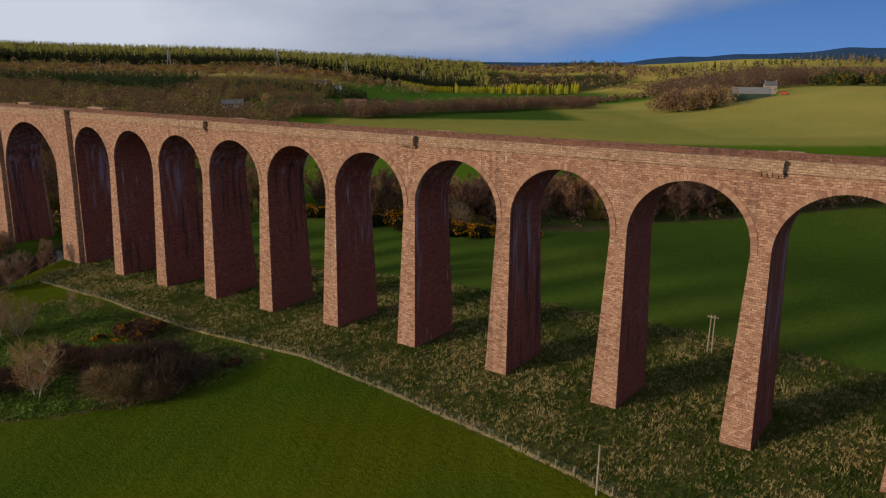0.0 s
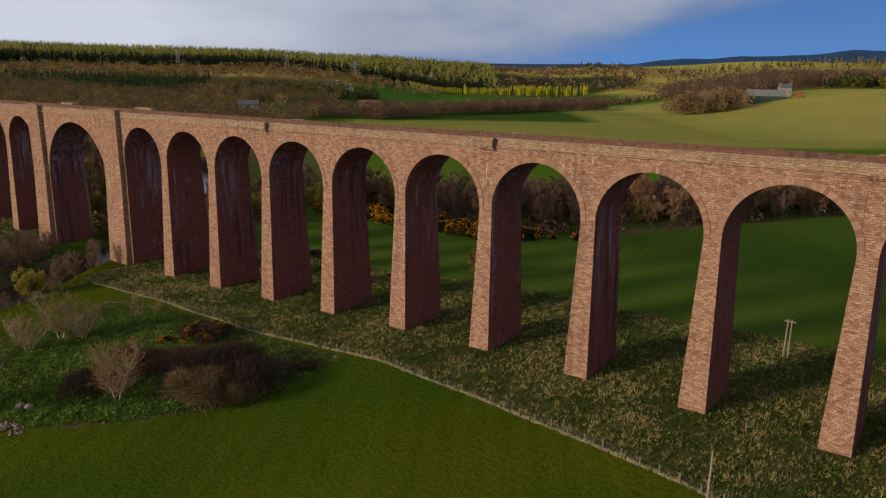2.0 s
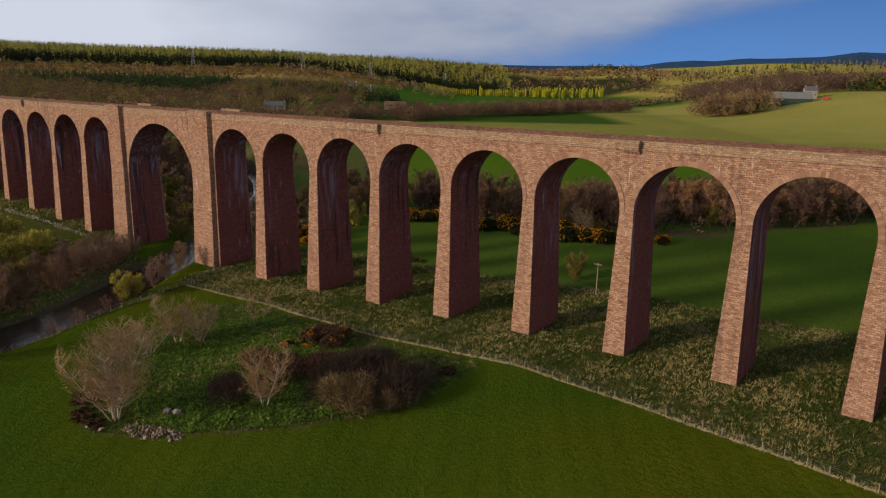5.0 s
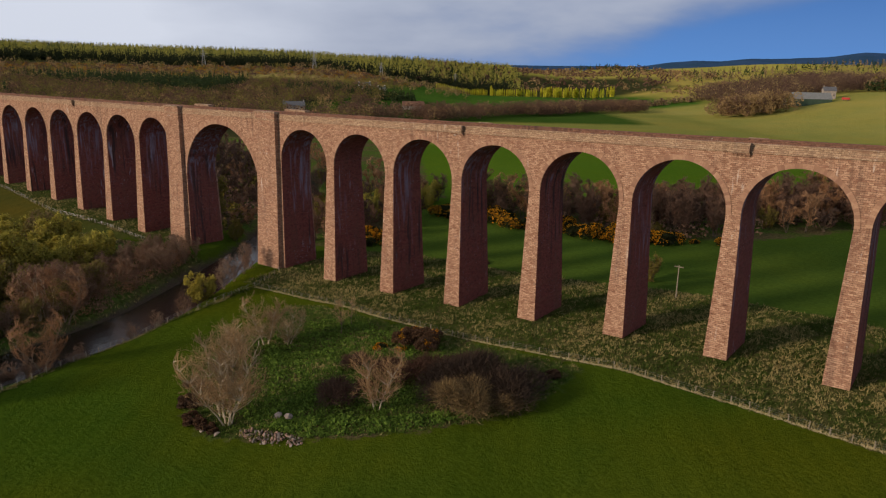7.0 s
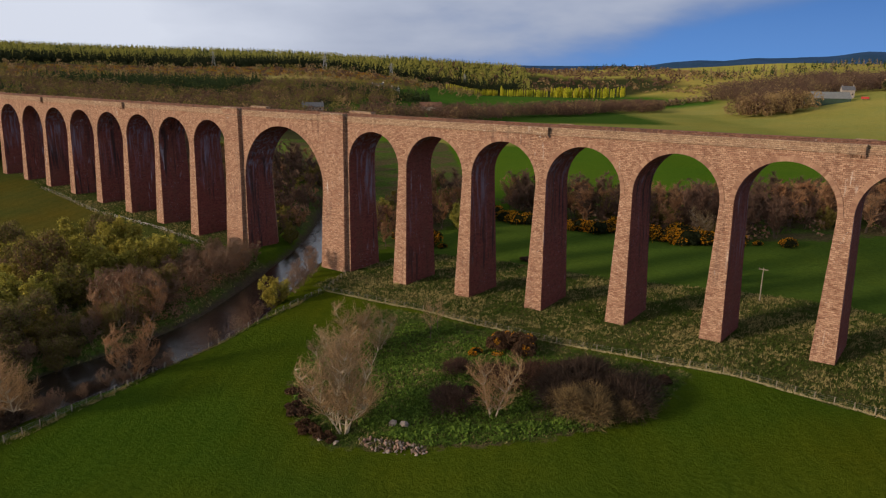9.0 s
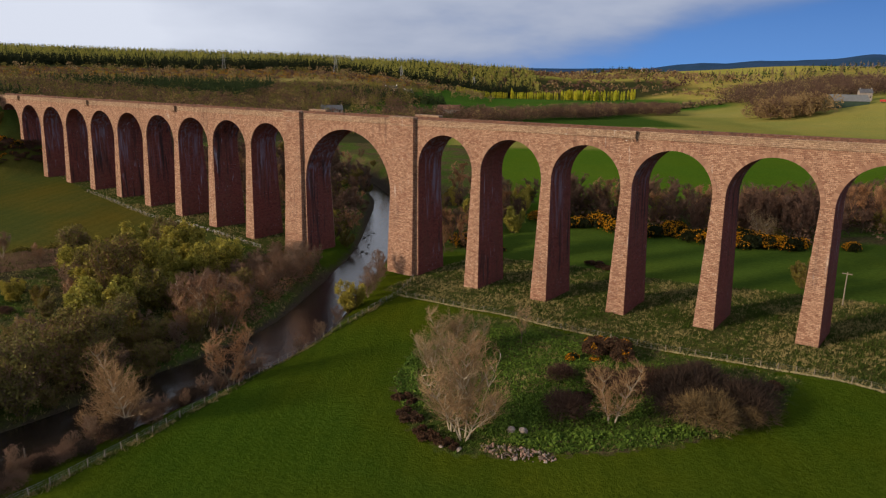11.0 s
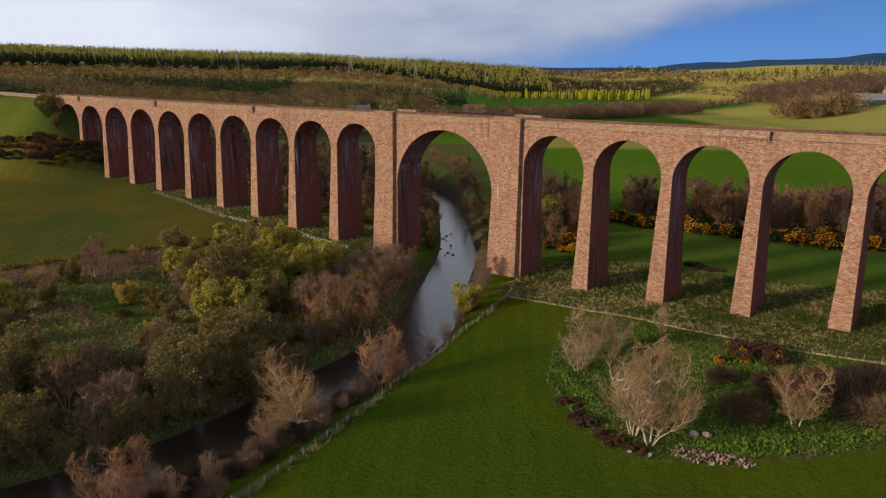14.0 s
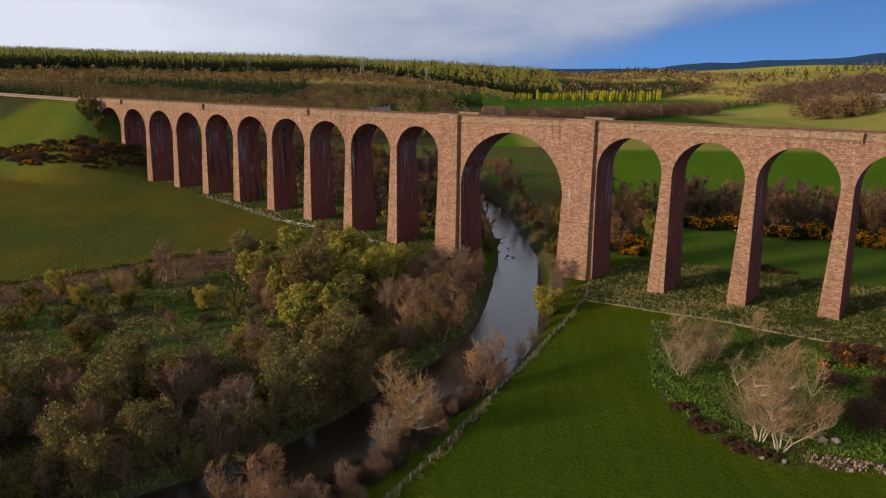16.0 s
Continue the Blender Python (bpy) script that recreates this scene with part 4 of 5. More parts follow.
plant(THICKET_RED, 72.6, -33.0, 1.1)
plant(THICKET_RED, 59.5, -36.0, 0.7)
for x, y, s in ((57.2, -27.6, 0.62), (60.8, -26.0, 0.7)):
    plant(GORSE[1], x, y, s, group="gorse in the copse")
for x, y, s in ((59.5, -23.5, 1.0), (62.5, -21.0, 1.1), (64.5, -24.0, 0.9), (58.0, -19.6, 0.8)):
    plant(GORSE_THIN, x, y, s, group="gorse in the copse")
for x, y, s in ((52.5, -62.0, 1.0), (47.0, -59.0, 1.1), (43.0, -55.0, 1.0), (88.0, -22.5, 0.9), (56.5, -62.3, 0.8), (66.0, -41.0, 0.9)):
    plant(BRAMBLE, x, y, s, group="brambles in the copse")

# ---- the wooded river banks ----
ALDER = [make_tree("alder", "leafless purple-brown alder on the river bank", "tree", 71 + i, 12.0, 3, 0.34, 15, 6, 6, 1.05, BARK_MID, TWIG_BROWN, width=0.055, low=0.12, oval=0.42, limbmat=BARK_MID, spread=0.9) for i in range(3)]
RUST = [make_tree("rusty_tree", "small tree with rust-brown budding twigs by the river", "tree", 81 + i, 10.0, 2, 0.30, 18, 7, 5, 0.95, BARK_MID, TWIG_RUST, width=0.042, low=0.15, oval=0.36, limbmat=BARK_MID, spread=0.9) for i in range(2)]
BIRCH = [make_tree("birch", "bare birch with slender white stems near the river", "tree", 91 + i, 11.0, 3, 0.16, 13, 5, 6, 1.0, BARK_PALE, TWIG_BROWN, width=0.06, oval=0.34) for i in range(2)]
WILLOW = [make_tree("willow", "bushy willow in fresh yellow-green leaf", "tree", 101 + i, 7.6, 5, 0.5, 9, 5, 2, 0.6, BARK_DARK, TWIG_BROWN, LEAF_WILLOW, 7600, 0.25, low=0.05, oval=0.4) for i in range(3)]
OLIVE = [make_tree("sallow", "rounded shrub in dull olive spring leaf", "tree", 111 + i, 6.8, 5, 0.5, 9, 5, 4, 0.7, BARK_DARK, TWIG_BROWN, LEAF_OLIVE, 5200, 0.23, low=0.05, oval=0.44) for i in range(2)]
DULL = [make_tree("bank_tree", "spreading olive-brown tree just coming into leaf above the river", "tree", 151 + i, 9.5, 4, 0.46, 12, 6, 4, 0.95, BARK_DARK, TWIG_BROWN, leafy("dull budding leaves", (0.23, 0.21, 0.06), (0.11, 0.105, 0.034)), 4200, 0.24, width=0.05, low=0.08, oval=0.5) for i in range(2)]
ALDER_FAR = [make_tree("bare_tree", "leafless purple-brown tree in the wood behind the meadow", "tree", 131 + i, 11.5, 2 + i % 2, 0.26, 9, 4, 6, 1.3, BARK_DARK, TWIG_RUST if i == 2 else TWIG_FAR, width=0.13, low=0.15, oval=0.44) for i in range(4)]
SCRUB = [make_bush("scrub_bush", "brown leafless scrub bush on the river bank", "bush", 121 + i, 3.2, 3.8, 3600, TWIG_BROWN if i else TWIG_DARK, 0.40, sliver=True, count=11) for i in range(2)]

plant(RUST[0], 13.2, -65.0, 1.25, 0.5, "slender rust-brown bare tree beside the river fence")
plant(SMALL_ASH[0], 14.2, -84.4, 1.35, 1.2, "twisted bare tree with pale lichened branches over the river")
plant(SMALL_ASH[1], 11.6, -86.2, 1.0, 2.6, "twisted bare tree with pale lichened branches over the river")
plant(RUST[1], 9.6, -105.5, 0.95, 0.2, "rounded orange-brown budding tree at the water's edge")
plant(RUST[1], 13.5, -110.0, 0.75, 1.9)
plant(RUST[0], 6.5, -109.5, 0.75, 3.0)
plant(WILLOW[0], 3.6, -26.4, 1.0, 0.0, "yellow willow coming into leaf on the river bank")
for x, y, s in ((-5.6, -6.5, 0.6), (-3.2, -9.5, 0.65), (-0.6, -14.5, 0.6), (2.2, -19.5, 0.6), (6.4, -33.5, 0.62), (8.2, -40.0, 0.6), (9.0, -46.0, 0.55), (4.0, -27.0, 0.6), (12.5, -58.0, 0.5), (13.5, -74.0, 0.45), (14.5, -93.0, 0.5)):
    plant(ALDER[int(y) % 3], x, y, s, group="small bare trees along the near bank")
for x, y, s in ((-27.5, -13.0, 1.05), (-31.5, -10.0, 0.9), (-24.5, -19.0, 1.1), (-29.5, -19.5, 1.0), (-21.0, -25.5, 1.1), (-26.5, -26.5, 1.0), (-17.5, -32.0, 1.05), (-23.0, -33.5, 1.0),
                (-40.5, -9.0, 0.7), (-24.0, -12.0, 0.8), (-20.5, -19.0, 0.85), (-30.0, -31.0, 0.9), (-27.0, -38.5, 0.85), (-12.0, -44.5, 0.8), (-24.5, -45.0, 0.8), (-36.0, -14.0, 0.9), (-33.0, -22.0, 0.95), (-14.5, -40.0, 1.0), (-20.0, -40.5, 0.95), (-34.0, -4.5, 0.7), (-28.5, -5.5, 0.7)):
    plant(ALDER[int(x * 3) % 3], x, y, s, group="alders on the far bank")
for x, y, s in ((-13.0, -51.0, 1.0), (-15.5, -48.0, 0.9), (-17.5, -53.0, 1.05), (-11.0, -46.5, 0.9), (-20.0, -47.0, 0.9)):
    plant(BIRCH[int(x * 2) % 2], x, y, s, group="white-stemmed birches on the far bank")
SNAG = make_tree("dead_tree", "slender dead white stem with a few bare stubs", "tree", 171, 9.5, 2, 0.12, 7, 2, 1, 0.5, BARK_PALE, TWIG_PALE, width=0.03, low=0.35, limbmat=BARK_PALE)
for x, y, s in ((-9.6, -54.6, 1.0), (-10.6, -53.0, 0.85), (-7.4, -52.6, 0.75)):
    plant(SNAG, x, y, s, group="dead stems on the far bank")
for x, y, s in ((-5.5, -51.5, 1.05), (-9.0, -57.0, 0.85)):
    plant(RUST[0], x, y, s)
rng = np.random.default_rng(7)


def scatter(n, poly, gap, keep=None):
    """Random places inside an outline, none nearer than gap to one another."""
    p = np.array(poly, float)
    lo, hi = p.min(0), p.max(0)
    out = []
    tries = 0
    while len(out) < n and tries < 60 * n:
        tries += 1
        q = lo + (hi - lo) * rng.random(2)
        if inside_distance(q[:1], q[1:], poly)[0] < 1.0 or (keep and not keep(*q)):
            continue
        if all((q[0] - o[0]) ** 2 + (q[1] - o[1]) ** 2 > gap * gap for o in out):
            out.append(q)
    return out


def along(line, step):
    p = np.array(line, float)
    seg = np.hypot(*(p[1:] - p[:-1]).T)
    total = seg.sum()
    s = np.arange(0, total, step)
    cum = np.concatenate([[0], np.cumsum(seg)])
    return np.stack([np.interp(s, cum, p[:, 0]), np.interp(s, cum, p[:, 1])], 1)


def off_river(lo, hi):
    return lambda x, y: lo < line_distance(np.array([x]), np.array([y]), RIVER_LINE)[0] < hi


NEAR_BANK = [(8, -42), (11, -56), (15, -72), (18, -86), (20, -104), (18, -122), (6, -122), (10, -104), (12, -88), (10, -70), (8, -56)]
for i, (x, y) in enumerate(scatter(44, NEAR_BANK, 1.9, off_river(4.6, 14))):
    plant((SCRUB[i % 2], ALDER[i % 3], THICKET[0], SCRUB[1])[i % 4], x, y, (0.62, 0.52, 0.50, 0.7)[i % 4] + 0.2 * rng.random(), group="brush along the near bank")
WILLOWS = [(-68, -52), (-50, -62), (-32, -70), (-20, -66), (-22, -46), (-34, -28), (-46, -20), (-72, -32)]
for i, (x, y) in enumerate(scatter(46, WILLOWS, 4.0, off_river(12, 200))):
    kind = (WILLOW[0], WILLOW[1], OLIVE[0], WILLOW[2], WILLOW[0], OLIVE[1], WILLOW[1], DULL[0], WILLOW[2], ALDER[1])[i % 10]
    plant(kind, x, y, 0.75 + 0.55 * rng.random(), group="willows on the far bank")
for i, (x, y) in enumerate(along([(-15.5, -40), (-5.5, -56), (-3.6, -70), (-2.2, -88), (-3.2, -104), (-14, -130), (-32, -170)], 4.2)):
    plant((DULL[0], ALDER[2], DULL[1], DULL[0], ALDER[0])[i % 5], x + rng.normal() * 0.8, y, 0.55 + 0.35 * rng.random(), group="trees overhanging the river")
BANK = [(-6, -56), (-24, -60), (-34, -84), (-40, -120), (-40, -160), (-14, -160), (-4, -125), (2, -104), (2, -88), (-2, -70)]
for i, (x, y) in enumerate(scatter(72, BANK, 3.3, off_river(8.5, 60))):
    kind = (DULL[i % 2], ALDER[2], DULL[(i + 1) % 2], OLIVE[i % 2], ALDER[i % 3], DULL[0], BIRCH[i % 2])[i % 7]
    plant(kind, x, y, 0.70 + 0.35 * rng.random(), group="scrub on the far bank")
WASTE = [(-24, -56), (-52, -54), (-72, -52), (-84, -36), (-92, -66), (-94, -100), (-60, -140), (-42, -120), (-36, -86)]
for i, (x, y) in enumerate(scatter(44, WASTE, 5.0)):
    kind = (OLIVE[i % 2], DULL[1], OLIVE[0], THICKET_RED, OLIVE[1], RUST[i % 2], WILLOW[2], BIRCH[0])[i % 8]
    plant(kind, x, y, 0.45 + 0.4 * rng.random(), group="shrubs on the waste ground")

# ---- behind the viaduct ----
WOODLINE = [(-4, 82), (22, 80), (42, 82), (68, 83), (90, 97), (116, 134), (156, 197), (178, 250), (150, 262), (112, 205), (74, 150), (40, 118), (6, 106), (-18, 100)]
BACK = [(-10, 16), (2, 40), (-8, 66), (-20, 96), (-60, 104), (-44, 60)]
for i, (x, y) in enumerate(scatter(280, WOODLINE, 2.7)):
    kind = ALDER_FAR[i % 4] if i % 9 else OLIVE[i % 2]
    plant(kind, x, y, 0.8 + 0.4 * rng.random(), group="bare wood behind the meadow")
for i, (x, y) in enumerate(scatter(46, BACK, 3.6, off_river(9, 60))):
    kind = (ALDER_FAR[i % 4], OLIVE[i % 2], ALDER_FAR[(i + 1) % 4], ALDER_FAR[2], WILLOW[1])[i % 5]
    plant(kind, x, y, 0.6 + 0.4 * rng.random(), group="scrub above the viaduct")
for i, (x, y) in enumerate(scatter(75, [(-8, 12), (-2, 34), (-40, 76), (-92, 112), (-140, 128), (-140, 100), (-92, 66), (-58, 30), (-46, 12)], 2.4, off_river(6.2, 13))):
    plant((ALDER_FAR[i % 4], OLIVE[i % 2], ALDER_FAR[2], SCRUB[1])[i % 4], x, y, 0.4 + 0.4 * rng.random(), group="scrub lining the river above the viaduct")
BACK_LEFT = [(-46, 14), (-62, 60), (-100, 84), (-150, 100), (-205, 100), (-205, 30), (-60, 18)]
for i, (x, y) in enumerate(scatter(80, BACK_LEFT, 6.0, off_river(10, 200))):
    kind = (ALDER_FAR[i % 4], OLIVE[i % 2], ALDER_FAR[(i + 1) % 4], ALDER_FAR[i % 3], ALDER_FAR[1])[i % 5]
    plant(kind, x, y, 0.8 + 0.5 * rng.random(), group="wood on the far bank")
for i, (x, y, s) in enumerate(((-6.5, 31, 1.1), (-3.0, 29.5, 1.0), (0.5, 31.5, 1.1), (-9, 34, 1.0), (3.5, 34, 0.8), (-4, 35, 1.2), (-8, 76, 1.0), (-4, 77, 1.1), (0, 75.5, 1.0), (4, 74, 0.9), (-11, 80, 1.2), (7, 77, 1.0), (20, 74.5, 1.0), (23.5, 75, 1.1), (27, 75.5, 1.0), (31, 76.5, 1.0),
                               (37, 77, 0.9), (44, 75.5, 1.0), (48, 75.5, 1.1), (52, 74.5, 1.1), (55.5, 75, 1.2), (59, 74.5, 1.2), (62.5, 75.5, 1.2), (66, 76.5, 1.1), (69, 77.5, 1.0), (76, 80.5, 0.8), (84, 83, 0.7), (12, 80, 1.3), (15.5, 82, 1.2), (34, 80.5, 1.2), (57, 79, 1.3))):
    plant(GORSE[i % 3], x, y, s * 1.3, group="gorse along the meadow's edge")
plant(SMALL_ASH[0], 61.5, 78.5, 1.05, 0.9, "pale crooked bare tree above the gorse")
plant(OLIVE[0], 80.5, 37.0, 0.78, 0.2, "lone yellow-green bush in the rough grass")
plant(BRAMBLE, 33.0, 33.0, 1.5, 0.0, flat=0.6)
plant(BRAMBLE, 38.0, 31.5, 1.2, 1.0, flat=0.6)
# on the railway bank beyond the first arch
for i, (x, y) in enumerate(scatter(120, [(-196, 8), (-199, -16), (-222, -31), (-262, -30), (-262, -24), (-244, -23), (-220, -18), (-209, -6), (-204, 8)], 1.7)):
    plant((GORSE[i % 3], BRAMBLE, THICKET_RED, BRAMBLE, GORSE_THIN)[i % 5], x, y, 0.55 + 0.35 * rng.random(), group="gorse on the railway bank")
for i, (x, y) in enumerate(scatter(6, [(-211, -2), (-229, -2), (-227, -8), (-213, -9)], 3.0)):
    plant(OLIVE[i % 2], x, y, 0.5 + 0.3 * rng.random(), group="shrubs on the railway bank")


# ---- grasses ----
def blades(name, label, pts, count, high, wide, mat):
    pts = np.asarray(pts)
    n = len(pts)
    p = np.repeat(pts, count, 0)
    k = len(p)
    xy = p + rng.normal(size=(k, 2)) * 0.16
    z = ground(xy[:, 0], xy[:, 1])
    hh = np.repeat(high * (0.5 + rng.random(n)), count) * (0.7 + 0.5 * rng.random(k))
    d = unit(np.concatenate([rng.normal(size=(k, 2)) * 0.55 + np.array([0.12, 0.2]), np.ones((k, 1))], 1))
    tri = slivers(rng, np.stack([xy[:, 0], xy[:, 1], z - 0.03], 1), d, hh, wide * (0.7 + 0.6 * rng.random(k)))
    return tagged(new(name, soup(name, tri, [mat])), label, "grass", kind="stuff")


def fill(n, poly, keep=None):
    p = np.array(poly, float)
    q = p.min(0) + (p.max(0) - p.min(0)) * rng.random((n, 2))
    ok = inside_distance(q[:, 0], q[:, 1], poly) > 0.2
    if keep is not None:
        ok &= keep(q[:, 0], q[:, 1])
    return q[ok]


def clear_of_piers(x, y):
    ok = np.ones(len(x), bool)
    for p in PIERS_RIGHT + PIERS_LEFT:
        ok &= ~((np.abs(x - p) < 2.3) & (y > -1.6) & (y < 10.6))
    return ok & ~((x > -9) & (x < 1.8) & (y > -2) & (y < 11))


blades("tussock_grass", "rough tussocks of green and straw-coloured grass under the arches", fill(52000, ROUGH, clear_of_piers), 5, 0.55, 0.15, GRASS)
blades("tussock_grass", "rough grass verge beneath the far arches", fill(9000, ROUGH_LEFT, clear_of_piers), 4, 0.5, 0.14, GRASS)
blades("copse_grass", "long green and straw grass on the copse floor", fill(16000, COPSE), 5, 0.45, 0.14, GRASS_GREEN)
blades("waste_grass", "rank pale grass on the waste ground by the river", fill(44000, SCRUB_LEFT, lambda x, y: line_distance(x, y, RIVER_LINE) > 7.2), 4, 0.6, 0.16, GRASS)


blades("dead_bracken", "flattened pinkish-brown bracken beside the hedge", fill(16000, [(-86, -32), (-94, -75), (-99, -98), (-84, -100), (-76, -66), (-70, -40)]), 4, 0.5, 0.2, leafy("flattened bracken", (0.34, 0.22, 0.15), (0.20, 0.125, 0.085)))


def herbs(name, label, pts, high, mat, size=0.3):
    pts = np.asarray(pts)
    n = len(pts)
    z = ground(pts[:, 0], pts[:, 1]) + high * (0.15 + 0.85 * rng.random(n)) * (0.5 + 0.5 * np.sin(pts[:, 0] * 0.9) * np.sin(pts[:, 1] * 1.1 + 1))
    tri = flakes(rng, np.stack([pts[:, 0], pts[:, 1], z], 1), size * (0.6 + 0.8 * rng.random(n)))
    return tagged(new(name, soup(name, tri, [mat])), label, "weeds", kind="stuff")


NETTLES = [(61, -58), (70, -56.5), (79, -49), (86, -40), (82, -39), (74, -47), (66, -51)]
herbs("nettles", "bright green nettles and docks along the copse edge", fill(15000, NETTLES), 0.9, LEAF_HERB)
herbs("nettles", "green weeds at the copse's narrow end", fill(9000, [(30, -37), (36, -50), (45, -58), (47, -54), (39, -46), (34, -34)]), 0.8, LEAF_HERB)
herbs("brambles_low", "patchy green undergrowth on the copse floor", fill(34000, [(30, -30), (40, -54), (60, -58), (74, -48), (78, -34), (72, -22), (40, -18)]), 0.6, LEAF_HERB, 0.28)


# ---- fences, poles and stones ----
WOOD = plain("weathered grey fence timber", (0.36, 0.31, 0.24), (0.20, 0.17, 0.13), 0.9, 4.0, 0.2)
WIRE = plain("galvanised wire", (0.45, 0.45, 0.44), (0.3, 0.3, 0.3), 0.5, 4.0, 0.0, 0.8)


POST = boxes("post", [(-0.055, 0.055, -0.055, 0.055, -0.3, 1.15)], [WOOD])


def fence(label, line, step):
    ob = thing("fence", label, "fence")
    pts = along(line, step)
    for i, (x, y) in enumerate(pts):
        q = piece("post", POST, ob, loc=(x, y, ground_at(x, y)))
        q.rotation_euler = (0.06 * math.sin(i * 2.3), 0.06 * math.sin(i * 1.7), i * 0.7)
    for h in (0.45, 0.8, 1.1):
        segs = [(np.array([*a, ground_at(*a) + h]), np.array([*b, ground_at(*b) + h]), 0.012, 0.012) for a, b in zip(pts[:-1], pts[1:])]
        v, f = prisms(segs, 3)
        piece("wire", mesh_of("wire", v, f, [WIRE]), ob)["kind"] = "stuff"
    return ob


fence("post and wire fence between the meadow and the rough grass", FRONT_FENCE, 2.6)
fence("post and wire fence along the top of the river bank", RIVER_FENCE, 2.6)
fence("short post and wire fence running up to the great pier", [(6.5, -14.3), (2.0, -3.0)], 2.4)
fence("old post and wire fence below the far arches", [(-52, -5.5), (-71, -5.5), (-102, -8.5), (-150, -5)], 3.0)


def band(line, n, wide):
    p = along(line, 0.1)
    q = p[rng.integers(0, len(p), n)]
    return q + rng.normal(size=q.shape) * wide


blades("dead_grass", "strip of dead pale grass along the meadow fence", band(FRONT_FENCE, 3000, 0.09), 5, 0.30, 0.10, STRAW)
blades("dead_grass", "pale grass along the river fence", band(RIVER_FENCE, 2200, 0.35), 5, 0.4, 0.10, GRASS)
blades("dead_grass", "strip of dead grass below the far arches", band([(-52, -5.5), (-71, -5.5), (-102, -8.5), (-150, -5)], 700, 0.2), 4, 0.35, 0.1, GRASS)

HEDGE = [(-85, -26), (-88, -42), (-94.5, -75), (-98, -92), (-106, -130), (-112, -170)]


def hedge():
    p = along(HEDGE, 0.05)
    q = p[rng.integers(0, len(p), 9000)] + rng.normal(size=(9000, 2)) * 0.55
    z = ground(q[:, 0], q[:, 1]) + (0.3 + 1.1 * rng.random(9000)) * (0.6 + 0.4 * np.sin(q[:, 1] * 0.8))
    ob = new("hedge", soup("hedge", flakes(rng, np.stack([q[:, 0], q[:, 1], z], 1), 0.3 * (0.6 + rng.random(9000))), [LEAF_OLIVE]))
    return tagged(ob, "low straggling green hedge between pasture and waste ground", "hedge")


hedge()


def pole(x, y, h, label, twin=False, arm=True):
    ob = thing("power_pole", label, "pole", loc=(x, y, ground_at(x, y)))
    for dx in ((-0.35, 0.35) if twin else (0.0,)):
        v, f = prisms([(np.array([dx, 0, -0.4]), np.array([dx * 0.8, 0, h]), 0.15, 0.10)], 8)
        piece("shaft", mesh_of("shaft", v, f, [WOOD]), ob)
    if arm:
        piece("crossarm", boxes("crossarm", [(-0.9, 0.9, -0.07, 0.07, h - 0.45, h - 0.3)], [WOOD]), ob)
        for dx in (-0.8, 0.0, 0.8):
            v, f = prisms([(np.array([dx, 0, h - 0.3]), np.array([dx, 0, h - 0.02]), 0.06, 0.04)], 6)
            piece("insulator", mesh_of("insulator", v, f, [BARK_DARK]), ob)
    return ob


pole(147.8, 27.2, 6.6, "twin wooden power pole with a crossarm in rough grass", True)
pole(89.6, 28.0, 7.0, "single wooden power pole with a crossarm in rough grass")
pole(150.2, -20.9, 6.2, "slender pale pole beside the meadow fence", arm=False)
pole(12.4, -97.4, 3.6, "pale wooden stake at the river's edge", arm=False)

ROCK = plain("pale field stone", (0.36, 0.31, 0.27), (0.19, 0.15, 0.13), 0.9, 2.0, 0.5)
ROCK_DARK = plain("earthy dark stone", (0.13, 0.10, 0.08), (0.07, 0.055, 0.045), 0.9, 2.0, 0.5)
ROCK_PINK = plain("broken pink sandstone", (0.38, 0.25, 0.19), (0.20, 0.13, 0.10), 0.9, 2.0, 0.5)


def rock_mesh(seed, mat):
    r = random.Random(seed)
    bm = bmesh.new()
    bmesh.ops.create_icosphere(bm, subdivisions=1, radius=1.0)
    for v in bm.verts:
        v.co *= 0.75 + 0.45 * r.random()
        v.co.z *= 0.65
    me = bpy.data.meshes.new("stone")
    bm.to_mesh(me)
    bm.free()
    me.materials.append(mat)
    return me


ROCKS = [rock_mesh(i, (ROCK_PINK, ROCK, ROCK_PINK, ROCK_DARK)[i]) for i in range(4)]
pile = thing("rubble_pile", "heap of broken pinkish stones at the copse edge", "rubble", loc=(65.5, -59.0, ground_at(65.5, -59.0)))
for i in range(190):
    g, q = rng.random() * 6.28, math.sqrt(rng.random())
    dx, dy = 5.2 * q * math.cos(g), 1.7 * q * math.sin(g)
    ca, sa = math.cos(0.25), math.sin(0.25)
    dx, dy = dx * ca - dy * sa, dx * sa + dy * ca
    s = 0.08 + 0.20 * rng.random() ** 1.5
    o = piece("stone", ROCKS[i % 4], pile, loc=(dx, dy, ground_at(65.5 + dx, -59 + dy) - ground_at(65.5, -59) + s * 0.4 + 0.30 * (1 - q)))
    o.scale, o.rotation_euler = (s * 1.4, s, s), (rng.random() * 6, rng.random() * 6, rng.random() * 6)
for x, y, s in ((61.6, -54.2, 0.75), (63.2, -53.6, 0.7), (56.0, -63.0, 0.4), (58.5, -62.4, 0.45), (52.0, -62.6, 0.35)):
    o = tagged(new("boulder", rock_mesh(int(x * 7), ROCK)), "rounded grey field boulder lying in the grass", "boulder", "boulders by the copse")
    o.location, o.scale, o.rotation_euler = (x, y, ground_at(x, y) + s * 0.3), (s * 1.2, s, s), (0, 0, x)
